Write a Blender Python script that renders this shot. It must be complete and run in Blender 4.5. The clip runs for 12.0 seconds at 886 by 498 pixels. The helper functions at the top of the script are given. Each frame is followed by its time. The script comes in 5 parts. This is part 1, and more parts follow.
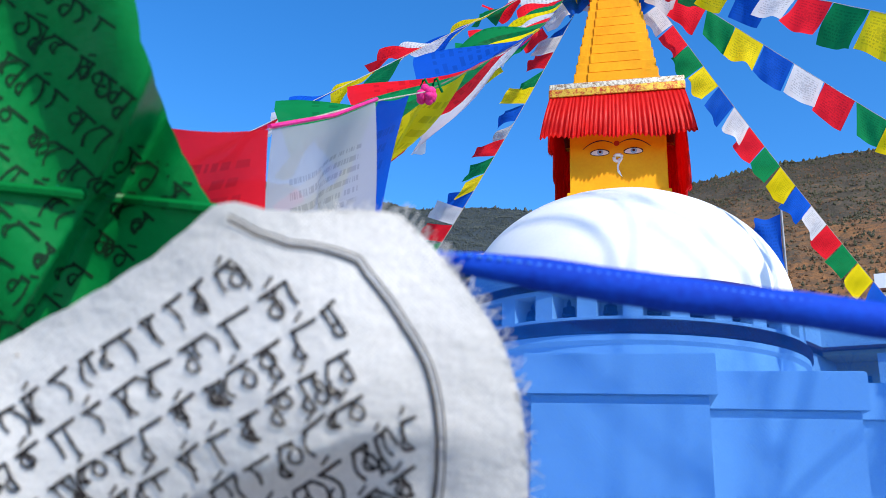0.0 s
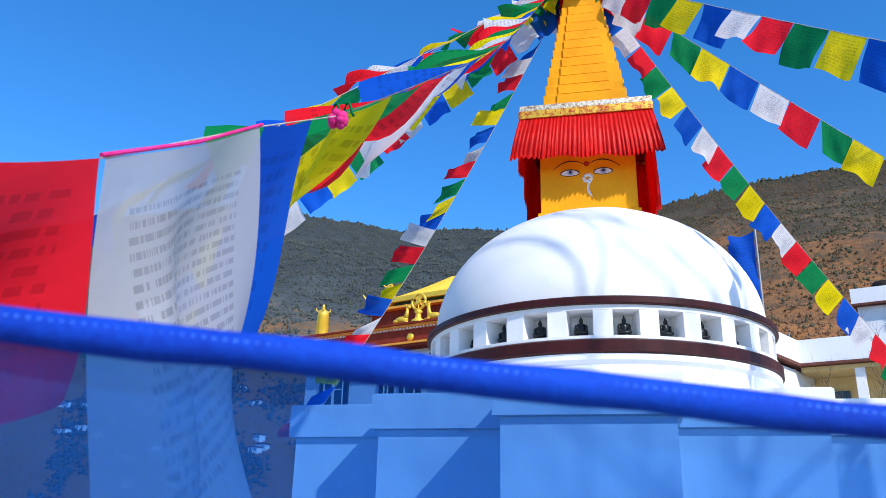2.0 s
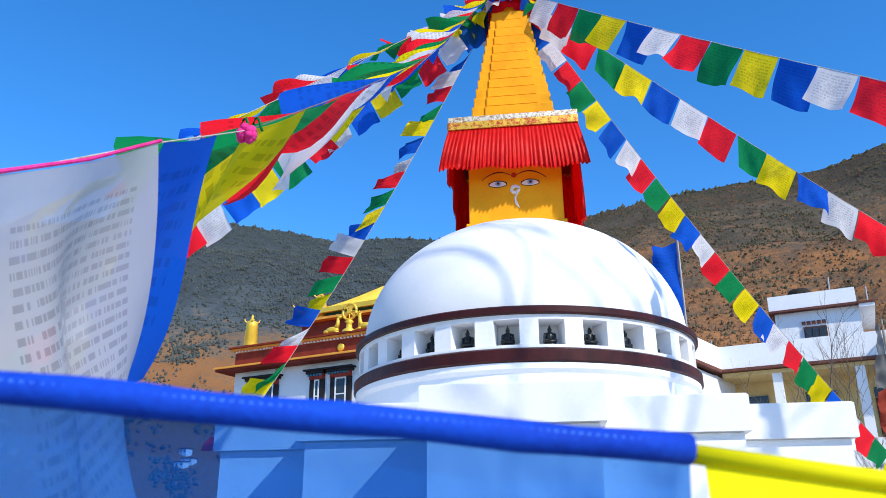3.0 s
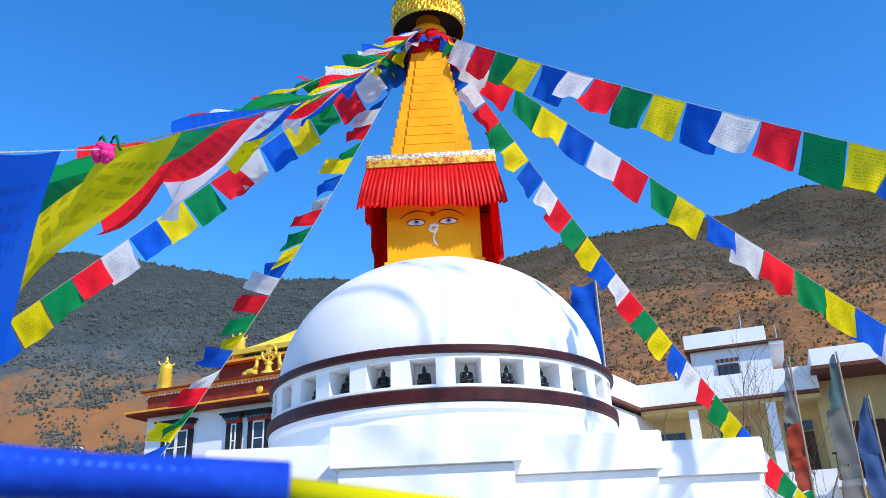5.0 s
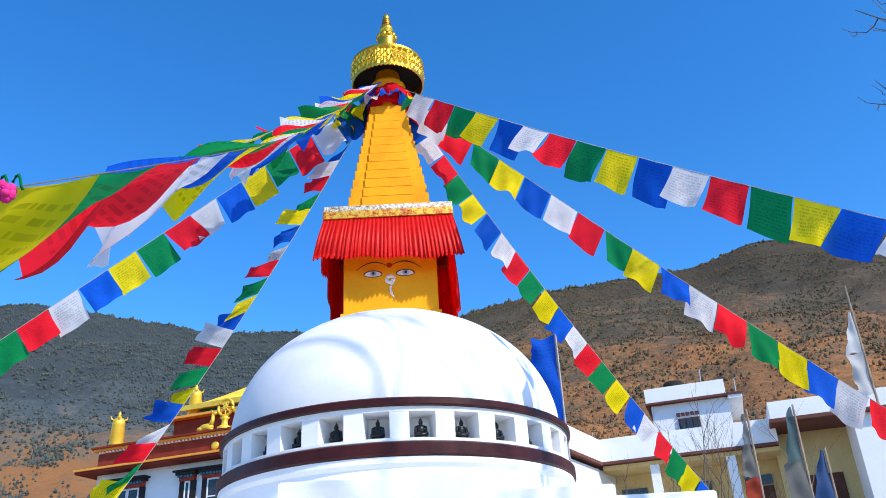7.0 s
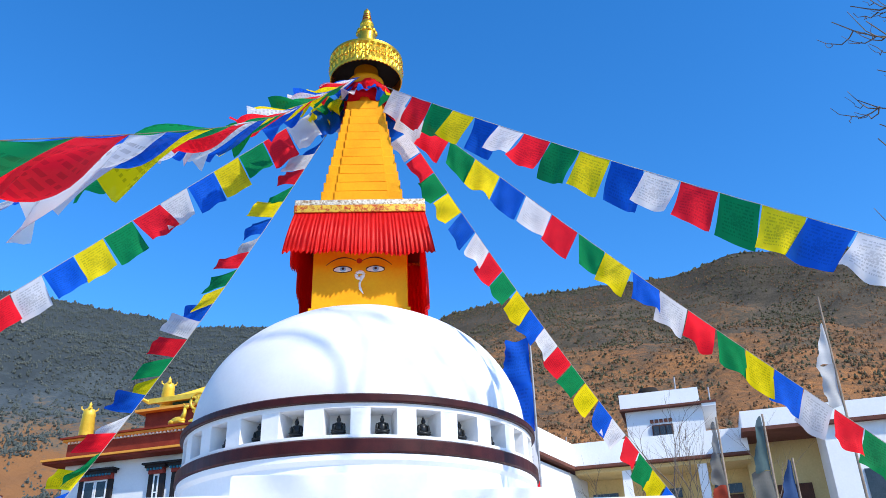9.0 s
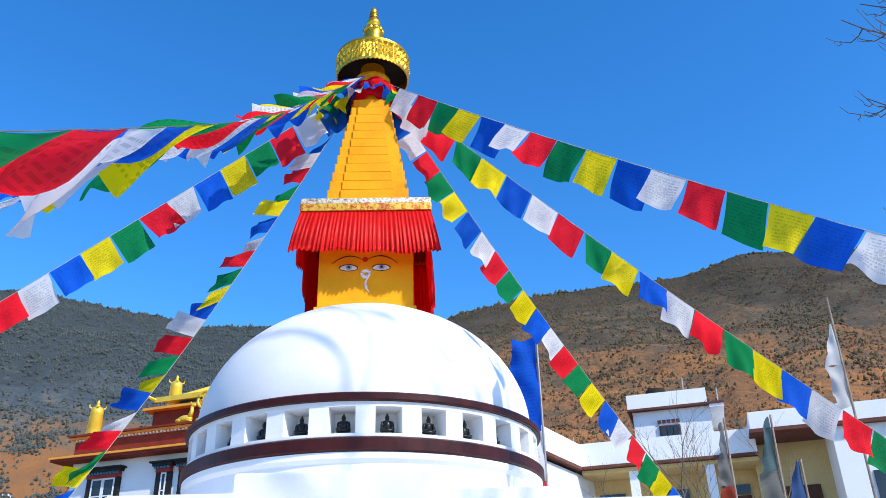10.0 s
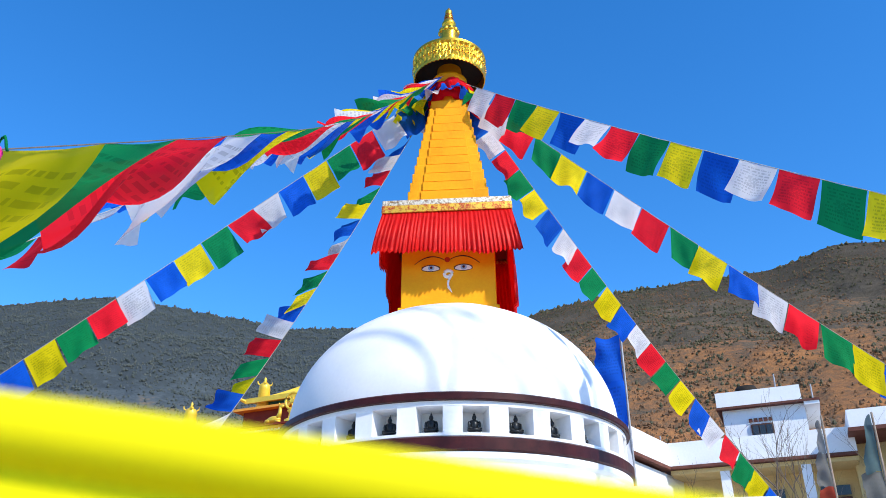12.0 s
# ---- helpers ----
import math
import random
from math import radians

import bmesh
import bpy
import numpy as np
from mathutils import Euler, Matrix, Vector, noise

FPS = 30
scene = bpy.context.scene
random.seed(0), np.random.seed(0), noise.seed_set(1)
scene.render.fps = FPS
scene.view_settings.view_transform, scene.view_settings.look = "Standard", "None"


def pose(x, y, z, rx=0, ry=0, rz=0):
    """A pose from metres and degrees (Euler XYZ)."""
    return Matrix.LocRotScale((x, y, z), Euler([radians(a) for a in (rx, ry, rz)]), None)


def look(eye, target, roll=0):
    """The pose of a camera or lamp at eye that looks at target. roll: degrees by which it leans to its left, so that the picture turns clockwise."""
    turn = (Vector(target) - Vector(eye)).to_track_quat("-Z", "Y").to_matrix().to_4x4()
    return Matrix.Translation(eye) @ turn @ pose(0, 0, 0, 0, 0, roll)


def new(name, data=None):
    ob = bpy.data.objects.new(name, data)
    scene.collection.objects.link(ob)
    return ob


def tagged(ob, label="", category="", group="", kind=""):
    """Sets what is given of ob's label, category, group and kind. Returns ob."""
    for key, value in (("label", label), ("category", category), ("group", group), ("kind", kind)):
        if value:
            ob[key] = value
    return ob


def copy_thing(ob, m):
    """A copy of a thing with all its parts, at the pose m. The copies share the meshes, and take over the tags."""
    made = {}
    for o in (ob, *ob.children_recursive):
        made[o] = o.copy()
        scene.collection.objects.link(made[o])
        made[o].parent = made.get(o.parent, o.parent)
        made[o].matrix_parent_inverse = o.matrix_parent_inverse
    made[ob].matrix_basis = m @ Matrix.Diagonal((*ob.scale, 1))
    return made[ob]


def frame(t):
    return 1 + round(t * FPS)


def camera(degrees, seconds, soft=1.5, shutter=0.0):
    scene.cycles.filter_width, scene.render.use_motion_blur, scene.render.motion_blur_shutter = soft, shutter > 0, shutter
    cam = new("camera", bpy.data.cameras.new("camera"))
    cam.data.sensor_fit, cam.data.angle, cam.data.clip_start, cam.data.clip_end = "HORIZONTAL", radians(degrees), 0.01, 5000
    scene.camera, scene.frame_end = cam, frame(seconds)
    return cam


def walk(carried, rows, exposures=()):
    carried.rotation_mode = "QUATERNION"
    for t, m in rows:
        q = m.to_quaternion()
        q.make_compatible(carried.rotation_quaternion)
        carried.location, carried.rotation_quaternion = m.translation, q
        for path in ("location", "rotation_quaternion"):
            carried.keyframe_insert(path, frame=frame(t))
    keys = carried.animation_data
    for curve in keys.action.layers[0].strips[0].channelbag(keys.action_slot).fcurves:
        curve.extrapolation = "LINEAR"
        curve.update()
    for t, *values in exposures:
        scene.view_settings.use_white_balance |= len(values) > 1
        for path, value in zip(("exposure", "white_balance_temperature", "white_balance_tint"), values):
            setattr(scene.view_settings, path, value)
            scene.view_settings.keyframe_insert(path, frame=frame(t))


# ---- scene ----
cam = camera(57.5, 12.0, soft=0.6)
cam.data.dof.use_dof, cam.data.dof.focus_distance, cam.data.dof.aperture_fstop = True, 9.5, 22
PATH = [
    (0, (0.1678, -10.1227, 1.4284), (-0.2944, -8.2735, 2.0439), 2.52),
    (0.5, (0.1868, -10.1175, 1.4285), (-0.2807, -8.2679, 2.0491), 2.40),
    (1, (0.2154, -10.1141, 1.4300), (-0.2490, -8.2643, 2.0647), 2.26),
    (1.5, (0.2566, -10.1019, 1.4377), (-0.1930, -8.2651, 2.0884), 1.87),
    (2, (0.2943, -10.0817, 1.4423), (-0.1230, -8.2426, 2.1089), 1.30),
    (2.5, (0.3235, -10.0799, 1.4439), (-0.0064, -8.2277, 2.1227), 0.44),
    (3, (0.3444, -10.0975, 1.4445), (0.0926, -8.2372, 2.1342), -0.37),
    (5, (0.4269, -10.0079, 1.4504), (0.3646, -8.1662, 2.2289), -2.32),
    (5.5, (0.4503, -10.0116, 1.4468), (0.4175, -8.1911, 2.2730), -2.61),
    (6, (0.4640, -10.0160, 1.4450), (0.4500, -8.2120, 2.3070), -2.80),
    (6.5, (0.4830, -9.9970, 1.4410), (0.4930, -8.2070, 2.3316), -3.00),
    (7, (0.5180, -9.9800, 1.4390), (0.5510, -8.1920, 2.3320), -3.30),
    (9, (0.6820, -9.9150, 1.4230), (0.7550, -8.1270, 2.3170), -2.00),
    (9.5, (0.7010, -9.8920, 1.4230), (0.7710, -8.1040, 2.3170), -1.80),
    (10, (0.7040, -9.8880, 1.4190), (0.7580, -8.1000, 2.3130), -1.60),
    (10.5, (0.6950, -9.8750, 1.4180), (0.7060, -8.0870, 2.3128), -1.20),
    (11, (0.6850, -9.8780, 1.4170), (0.6440, -8.0910, 2.3120), -0.90),
    (11.5, (0.6680, -9.8640, 1.4200), (0.5720, -8.0790, 2.3178), -0.50),
    (12, (0.6530, -9.8790, 1.4190), (0.5150, -8.0970, 2.3152), -0.30),
]
walk(cam, [(t, look(eye, target, roll)) for t, eye, target, roll in PATH], exposures=((0, 0.28), (1, 0.24), (2, 0.22), (3, 0.26), (5, 0.36), (12, 0.37)))

# ---- light ----
SUN_DIR = Vector((0.575, -0.525, 0.63)).normalized()
world = bpy.data.worlds.new("sky")
scene.world = world
world.use_nodes = True
wn = world.node_tree.nodes
sky = wn.new("ShaderNodeTexSky")
sky.sky_type = "NISHITA"
sky.sun_disc = False
sky.sun_elevation = math.asin(SUN_DIR.z)
sky.sun_rotation = math.atan2(SUN_DIR.x, SUN_DIR.y)
sky.altitude = 800
sky.air_density = 1.0
sky.dust_density = 0.2
sky.ozone_density = 5.0
wn["Background"].inputs["Strength"].default_value = 0.15
deep = wn.new("ShaderNodeHueSaturation")
deep.inputs["Hue"].default_value = 0.503
deep.inputs["Saturation"].default_value = 1.26
deep.inputs["Value"].default_value = 1.52
world.node_tree.links.new(sky.outputs["Color"], deep.inputs["Color"])
world.node_tree.links.new(deep.outputs["Color"], wn["Background"].inputs["Color"])
lamp = bpy.data.lights.new("sun", "SUN")
lamp.energy, lamp.angle, lamp.color = 4.0, radians(0.8), (1.0, 0.935, 0.83)
new("sun", lamp).matrix_world = look(SUN_DIR * 60, (0, 0, 0))


# ---- materials ----
def material(name):
    m = bpy.data.materials.new(name)
    m.use_nodes = True
    nt = m.node_tree
    nt.nodes.remove(nt.nodes["Principled BSDF"])
    return m, nt, nt.nodes["Material Output"]


def node(nt, kind, **inputs):
    n = nt.nodes.new(kind)
    for k, v in inputs.items():
        n.inputs[k.replace("_", " ")].default_value = v
    return n


def ramp(nt, fac, stops):
    r = nt.nodes.new("ShaderNodeValToRGB")
    e = r.color_ramp.elements
    while len(e) < len(stops):
        e.new(0.5)
    for el, (p, c) in zip(e, stops):
        el.position, el.color = p, (*c, 1)
    nt.links.new(fac, r.inputs["Fac"])
    return r.outputs["Color"]


def mottled(name, dark, light, scale=3.0, fine=40.0, rough=0.7, metal=0.0, bump=0.15, coat=0.0, spread=(0.35, 0.65)):
    """Two-scale noise colour with a fine relief, in object space."""
    m, nt, out = material(name)
    tc = nt.nodes.new("ShaderNodeTexCoord")
    a = node(nt, "ShaderNodeTexNoise", Scale=scale, Detail=6.0, Roughness=0.6)
    b = node(nt, "ShaderNodeTexNoise", Scale=fine, Detail=4.0)
    for n in (a, b):
        nt.links.new(tc.outputs["Object"], n.inputs["Vector"])
    mx = nt.nodes.new("ShaderNodeMath")
    mx.operation = "MULTIPLY_ADD"
    mx.inputs[1].default_value = 0.35
    nt.links.new(b.outputs["Fac"], mx.inputs[0])
    sc = nt.nodes.new("ShaderNodeMath")
    sc.operation = "MULTIPLY"
    sc.inputs[1].default_value = 0.65
    nt.links.new(a.outputs["Fac"], sc.inputs[0])
    nt.links.new(sc.outputs[0], mx.inputs[2])
    p = node(nt, "ShaderNodeBsdfPrincipled", Roughness=rough, Metallic=metal)
    p.inputs["Coat Weight"].default_value = coat
    p.inputs["Specular IOR Level"].default_value = 0.5 if metal or rough < 0.35 else 0.22
    nt.links.new(ramp(nt, mx.outputs[0], ((spread[0], dark), (spread[1], light))), p.inputs["Base Color"])
    bp = node(nt, "ShaderNodeBump", Strength=bump, Distance=0.01)
    nt.links.new(mx.outputs[0], bp.inputs["Height"])
    nt.links.new(bp.outputs["Normal"], p.inputs["Normal"])
    nt.links.new(p.outputs[0], out.inputs["Surface"])
    return m


def cloth(name, color, sheer=0.0, glow=0.48, ink=0.45, lines=13.0, weave=900.0, rough=0.75, cols=46, thread=0.04, tint=None):
    """Thin printed flag cloth: diffuse with light coming through, rows of faint block print, thread relief."""
    m, nt, out = material(name)
    L = nt.links.new
    uv = nt.nodes.new("ShaderNodeUVMap")
    sep = nt.nodes.new("ShaderNodeSeparateXYZ")
    L(uv.outputs["UV"], sep.inputs[0])

    def op(kind, a, b=None):
        n = nt.nodes.new("ShaderNodeMath")
        n.operation = kind
        for i, v in enumerate((a, b)):
            if v is None:
                continue
            if isinstance(v, (int, float)):
                n.inputs[i].default_value = v
            else:
                L(v, n.inputs[i])
        return n.outputs[0]
    u, v = sep.outputs["X"], sep.outputs["Y"]
    inside = op("MULTIPLY", op("LESS_THAN", op("ABSOLUTE", op("SUBTRACT", u, 0.5)), 0.38), op("LESS_THAN", op("ABSOLUTE", op("SUBTRACT", v, 0.52)), 0.36))
    row = op("FRACT", op("MULTIPLY", v, lines))
    on = op("LESS_THAN", row, 0.5)
    mp = nt.nodes.new("ShaderNodeMapping")
    mp.inputs["Scale"].default_value = (cols, lines, 1)
    L(uv.outputs["UV"], mp.inputs["Vector"])
    rnd = node(nt, "ShaderNodeTexWhiteNoise")
    snap = nt.nodes.new("ShaderNodeVectorMath")
    snap.operation = "FLOOR"
    L(mp.outputs[0], snap.inputs[0])
    obi = nt.nodes.new("ShaderNodeObjectInfo")
    L(snap.outputs[0], rnd.inputs["Vector"])
    gaps = op("GREATER_THAN", rnd.outputs["Value"], 0.35)
    inked = op("MULTIPLY", op("MULTIPLY", inside, on), gaps)
    # a square picture block in the middle of the sheet
    du, dv = op("ABSOLUTE", op("SUBTRACT", u, 0.5)), op("ABSOLUTE", op("SUBTRACT", v, 0.5))
    mid = op("LESS_THAN", op("MAXIMUM", du, dv), 0.13)
    ns = node(nt, "ShaderNodeTexNoise", Scale=26.0, Detail=2.0)
    L(uv.outputs["UV"], ns.inputs["Vector"])
    fig = op("MULTIPLY", mid, op("GREATER_THAN", ns.outputs["Fac"], 0.46))
    inked = op("MAXIMUM", op("MULTIPLY", inked, op("SUBTRACT", 1.0, mid)), fig)
    fade = node(nt, "ShaderNodeTexNoise", Scale=2.5, Detail=3.0)
    L(uv.outputs["UV"], fade.inputs["Vector"])
    inked = op("MULTIPLY", op("MULTIPLY", inked, ink), fade.outputs["Fac"])
    tone = node(nt, "ShaderNodeHueSaturation", Fac=1.0)
    tone.inputs["Color"].default_value = (*color, 1)
    mix = nt.nodes.new("ShaderNodeMixRGB")
    mix.inputs[2].default_value = (*[c * 0.12 for c in color], 1)
    L(inked, mix.inputs[0])
    L(tone.outputs[0], mix.inputs[1])
    # warp and weft
    wv = nt.nodes.new("ShaderNodeTexChecker")
    wv.inputs["Scale"].default_value = weave
    L(uv.outputs["UV"], wv.inputs["Vector"])
    slub = node(nt, "ShaderNodeTexNoise", Scale=weave * 0.35, Detail=3.0)
    L(uv.outputs["UV"], slub.inputs["Vector"])
    thin = op("MULTIPLY", op("ADD", op("SUBTRACT", wv.outputs["Fac"], 0.5), op("MULTIPLY", op("SUBTRACT", slub.outputs["Fac"], 0.5), 1.6)), min(0.5, thread))
    L(op("ADD", op("ADD", 0.86, op("MULTIPLY", obi.outputs["Random"], 0.26)), thin), tone.inputs["Value"])
    cr = node(nt, "ShaderNodeTexNoise", Scale=9.0, Detail=5.0)
    L(uv.outputs["UV"], cr.inputs["Vector"])
    hgt = op("ADD", op("MULTIPLY", wv.outputs["Fac"], thread), cr.outputs["Fac"])
    bp = node(nt, "ShaderNodeBump", Strength=0.35, Distance=0.012)
    L(hgt, bp.inputs["Height"])
    p = node(nt, "ShaderNodeBsdfPrincipled", Roughness=rough)
    p.inputs["Specular IOR Level"].default_value = 0.12
    L(mix.outputs[0], p.inputs["Base Color"])
    L(bp.outputs[0], p.inputs["Normal"])
    tr = nt.nodes.new("ShaderNodeBsdfTranslucent")
    L(mix.outputs[0], tr.inputs["Color"])
    s = node(nt, "ShaderNodeMixShader", Fac=glow)
    L(p.outputs[0], s.inputs[1])
    L(tr.outputs[0], s.inputs[2])
    last = s.outputs[0]
    if sheer:
        tp = nt.nodes.new("ShaderNodeBsdfTransparent")
        tp.inputs["Color"].default_value = (*(tint or [0.30 + 0.70 * c for c in color]), 1)
        s2 = node(nt, "ShaderNodeMixShader", Fac=sheer)
        L(last, s2.inputs[1])
        L(tp.outputs[0], s2.inputs[2])
        last = s2.outputs[0]
    L(last, out.inputs["Surface"])
    return m


CL = {
    "white": cloth("white_cloth", (0.80, 0.79, 0.80), sheer=0.06, ink=0.62),
    "red": cloth("red_cloth", (0.97, 0.014, 0.030), sheer=0.03, ink=0.5),
    "green": cloth("green_cloth", (0.003, 0.27, 0.075), sheer=0.04, ink=0.55),
    "yellow": cloth("yellow_cloth", (0.96, 0.76, 0.004), sheer=0.04, ink=0.62),
    "blue": cloth("blue_cloth", (0.005, 0.115, 0.66), sheer=0.04, ink=0.45),
}
# Brighter copy of the yellow cloth; strong sunlight is put into its colour.
yellow_near = cloth("sunlit_yellow_cotton", (0.97, 0.84, 0.004), ink=0.0, glow=0.05, weave=420, thread=0.1)
blue_sheer = cloth("thin_blue_cloth", (0.003, 0.15, 0.68), sheer=0.60, ink=0.0, glow=0.4, weave=420, thread=0.3, tint=(0.15, 0.40, 0.86))
blue_hem = mottled("blue_hem_cloth", (0.001, 0.030, 0.34), (0.002, 0.066, 0.54), 20, 400, 0.8)
stitch_blue = mottled("pale_blue_thread", (0.05, 0.20, 0.66), (0.10, 0.30, 0.78), 60, 400, 0.8)
white_near = cloth("white_cotton", (0.76, 0.72, 0.66), ink=0.0, glow=0.15, weave=420, thread=0.2)
# Grey base for a white flag: its backlit shade is put into the colour.
white_large = cloth("backlit_white_muslin", (0.50, 0.50, 0.53), sheer=0.2, ink=0.6, lines=30, cols=190, glow=0.4)
green_near = cloth("green_satin", (0.002, 0.20, 0.04), ink=0.0, glow=0.3, weave=420, rough=0.36, thread=0.2)
ink_black = mottled("black_ink", (0.010, 0.008, 0.008), (0.05, 0.04, 0.035), 60, 300, 0.8)
ink_green = mottled("dark_green_ink", (0.001, 0.018, 0.006), (0.003, 0.04, 0.012), 60, 300, 0.8)
pink_silk = mottled("pink_yarn", (0.70, 0.010, 0.16), (0.85, 0.05, 0.30), 60, 300, 0.7)
cord_mat = mottled("pale_cord", (0.35, 0.3, 0.25), (0.6, 0.55, 0.45), 60, 300, 0.8)

whitewash = mottled("whitewashed_plaster", (0.80, 0.80, 0.80), (0.87, 0.87, 0.86), 1.6, 28, 0.75, bump=0.12)
whitewash_worn = mottled("worn_whitewash", (0.70, 0.71, 0.72), (0.85, 0.85, 0.85), 1.1, 22, 0.75, bump=0.2)
maroon = mottled("maroon_gloss_paint", (0.024, 0.003, 0.003), (0.065, 0.010, 0.008), 5, 90, 0.4, bump=0.1)
saffron = mottled("saffron_paint", (0.88, 0.345, 0.002), (0.95, 0.43, 0.004), 2.2, 30, 0.6, bump=0.12)
saffron_edge = mottled("saffron_edge_paint", (0.88, 0.37, 0.003), (0.94, 0.45, 0.006), 4, 60, 0.6)
gold = mottled("gilded_metal", (0.78, 0.38, 0.025), (1.0, 0.56, 0.045), 9, 60, 0.33, 0.9, bump=0.6)
gold_rough = mottled("gilded_roof", (0.86, 0.50, 0.03), (0.98, 0.68, 0.08), 3, 40, 0.40, 0.35, bump=0.3)
# Near-black for the shade inside the parasol hollow, and for the plastic tank.
shade_and_tank_black = mottled("underside_shade_and_tank", (0.012, 0.010, 0.008), (0.03, 0.022, 0.015), 6, 60, 0.8)
silk_red = mottled("red_pleated_silk", (0.84, 0.008, 0.008), (0.95, 0.02, 0.016), 7, 120, 0.42, bump=0.2)
brocade = mottled("gold_brocade", (0.62, 0.07, 0.02), (0.95, 0.60, 0.06), 22, 70, 0.4, 0.3, bump=0.4, spread=(0.42, 0.55))
brocade_pale = mottled("silver_brocade", (0.30, 0.16, 0.06), (0.88, 0.80, 0.62), 26, 80, 0.45, 0.2, bump=0.4, spread=(0.40, 0.54))
bronze = mottled("dark_bronze", (0.010, 0.012, 0.014), (0.035, 0.040, 0.045), 12, 90, 0.35, 0.6)
eye_white = mottled("white_enamel", (0.78, 0.76, 0.74), (0.84, 0.83, 0.82), 12, 90, 0.5)
eye_blue = mottled("pale_blue_enamel", (0.22, 0.40, 0.62), (0.34, 0.52, 0.72), 12, 90, 0.5)
eye_line = mottled("dark_brown_paint", (0.05, 0.012, 0.008), (0.10, 0.03, 0.02), 12, 90, 0.6)
dot_red = mottled("vermilion_paint", (0.45, 0.03, 0.01), (0.55, 0.05, 0.015), 12, 90, 0.6)
temple_red = mottled("oxblood_frieze", (0.17, 0.022, 0.012), (0.29, 0.045, 0.022), 2, 30, 0.75)
temple_line = mottled("orange_moulding", (0.74, 0.27, 0.03), (0.88, 0.42, 0.07), 3, 30, 0.6)
black_frame = mottled("black_window_paint", (0.012, 0.010, 0.010), (0.03, 0.025, 0.025), 4, 40, 0.6)
lintel_red = mottled("red_carved_lintel", (0.22, 0.02, 0.015), (0.42, 0.06, 0.03), 9, 50, 0.6)
temple_blue = mottled("teal_bracket_paint", (0.02, 0.14, 0.22), (0.05, 0.26, 0.36), 6, 50, 0.6)
wall_white = mottled("white_house_paint", (0.78, 0.79, 0.79), (0.87, 0.87, 0.86), 0.6, 14, 0.8)
wall_ochre = mottled("ochre_wall_paint", (0.56, 0.41, 0.17), (0.70, 0.53, 0.25), 0.7, 14, 0.85)
slab_brown = mottled("brown_eave_paint", (0.10, 0.035, 0.025), (0.18, 0.07, 0.05), 2, 30, 0.8)
pane_dark = mottled("dark_window_glass", (0.015, 0.018, 0.02), (0.04, 0.045, 0.05), 2, 20, 0.12)
wood_dark = mottled("dark_brown_wood", (0.05, 0.02, 0.012), (0.12, 0.05, 0.03), 3, 40, 0.7)
pole_wood = mottled("weathered_pole", (0.20, 0.15, 0.11), (0.42, 0.33, 0.25), 4, 60, 0.8)
pole_steel = mottled("grey_pole", (0.22, 0.22, 0.23), (0.36, 0.36, 0.37), 4, 60, 0.5, 0.4)
bark = mottled("grey_bark", (0.10, 0.075, 0.055), (0.22, 0.17, 0.13), 9, 60, 0.9)
paving = mottled("concrete_paving", (0.22, 0.20, 0.18), (0.36, 0.33, 0.30), 0.4, 8, 0.85)
earth = mottled("dry_earth", (0.16, 0.09, 0.045), (0.30, 0.18, 0.09), 0.02, 0.4, 0.95)
# Blue-green of the distance haze is mixed into this leaf colour.
leaf_far = mottled("hazy_far_forest", (0.046, 0.060, 0.056), (0.105, 0.116, 0.102), 0.05, 1.0, 0.9)
leaf_dark = mottled("dark_conifer", (0.058, 0.062, 0.036), (0.125, 0.108, 0.060), 0.05, 1.0, 0.9)
scrub_brown = mottled("dry_scrub", (0.12, 0.066, 0.036), (0.26, 0.145, 0.072), 0.05, 1.0, 0.9)
weathered = {
    "grey": cloth("weathered_grey_cloth", (0.24, 0.24, 0.23), sheer=0.30, ink=0.12),
    "slate": cloth("faded_teal_cloth", (0.10, 0.17, 0.18), sheer=0.22, ink=0.12),
    "rust": cloth("faded_red_cloth", (0.36, 0.055, 0.03), sheer=0.06, ink=0.12),
    "denim": cloth("faded_blue_cloth", (0.06, 0.12, 0.27), sheer=0.06, ink=0.12),
    "pale": cloth("weathered_white_cloth", (0.66, 0.66, 0.65), sheer=0.05, ink=0.08),
}


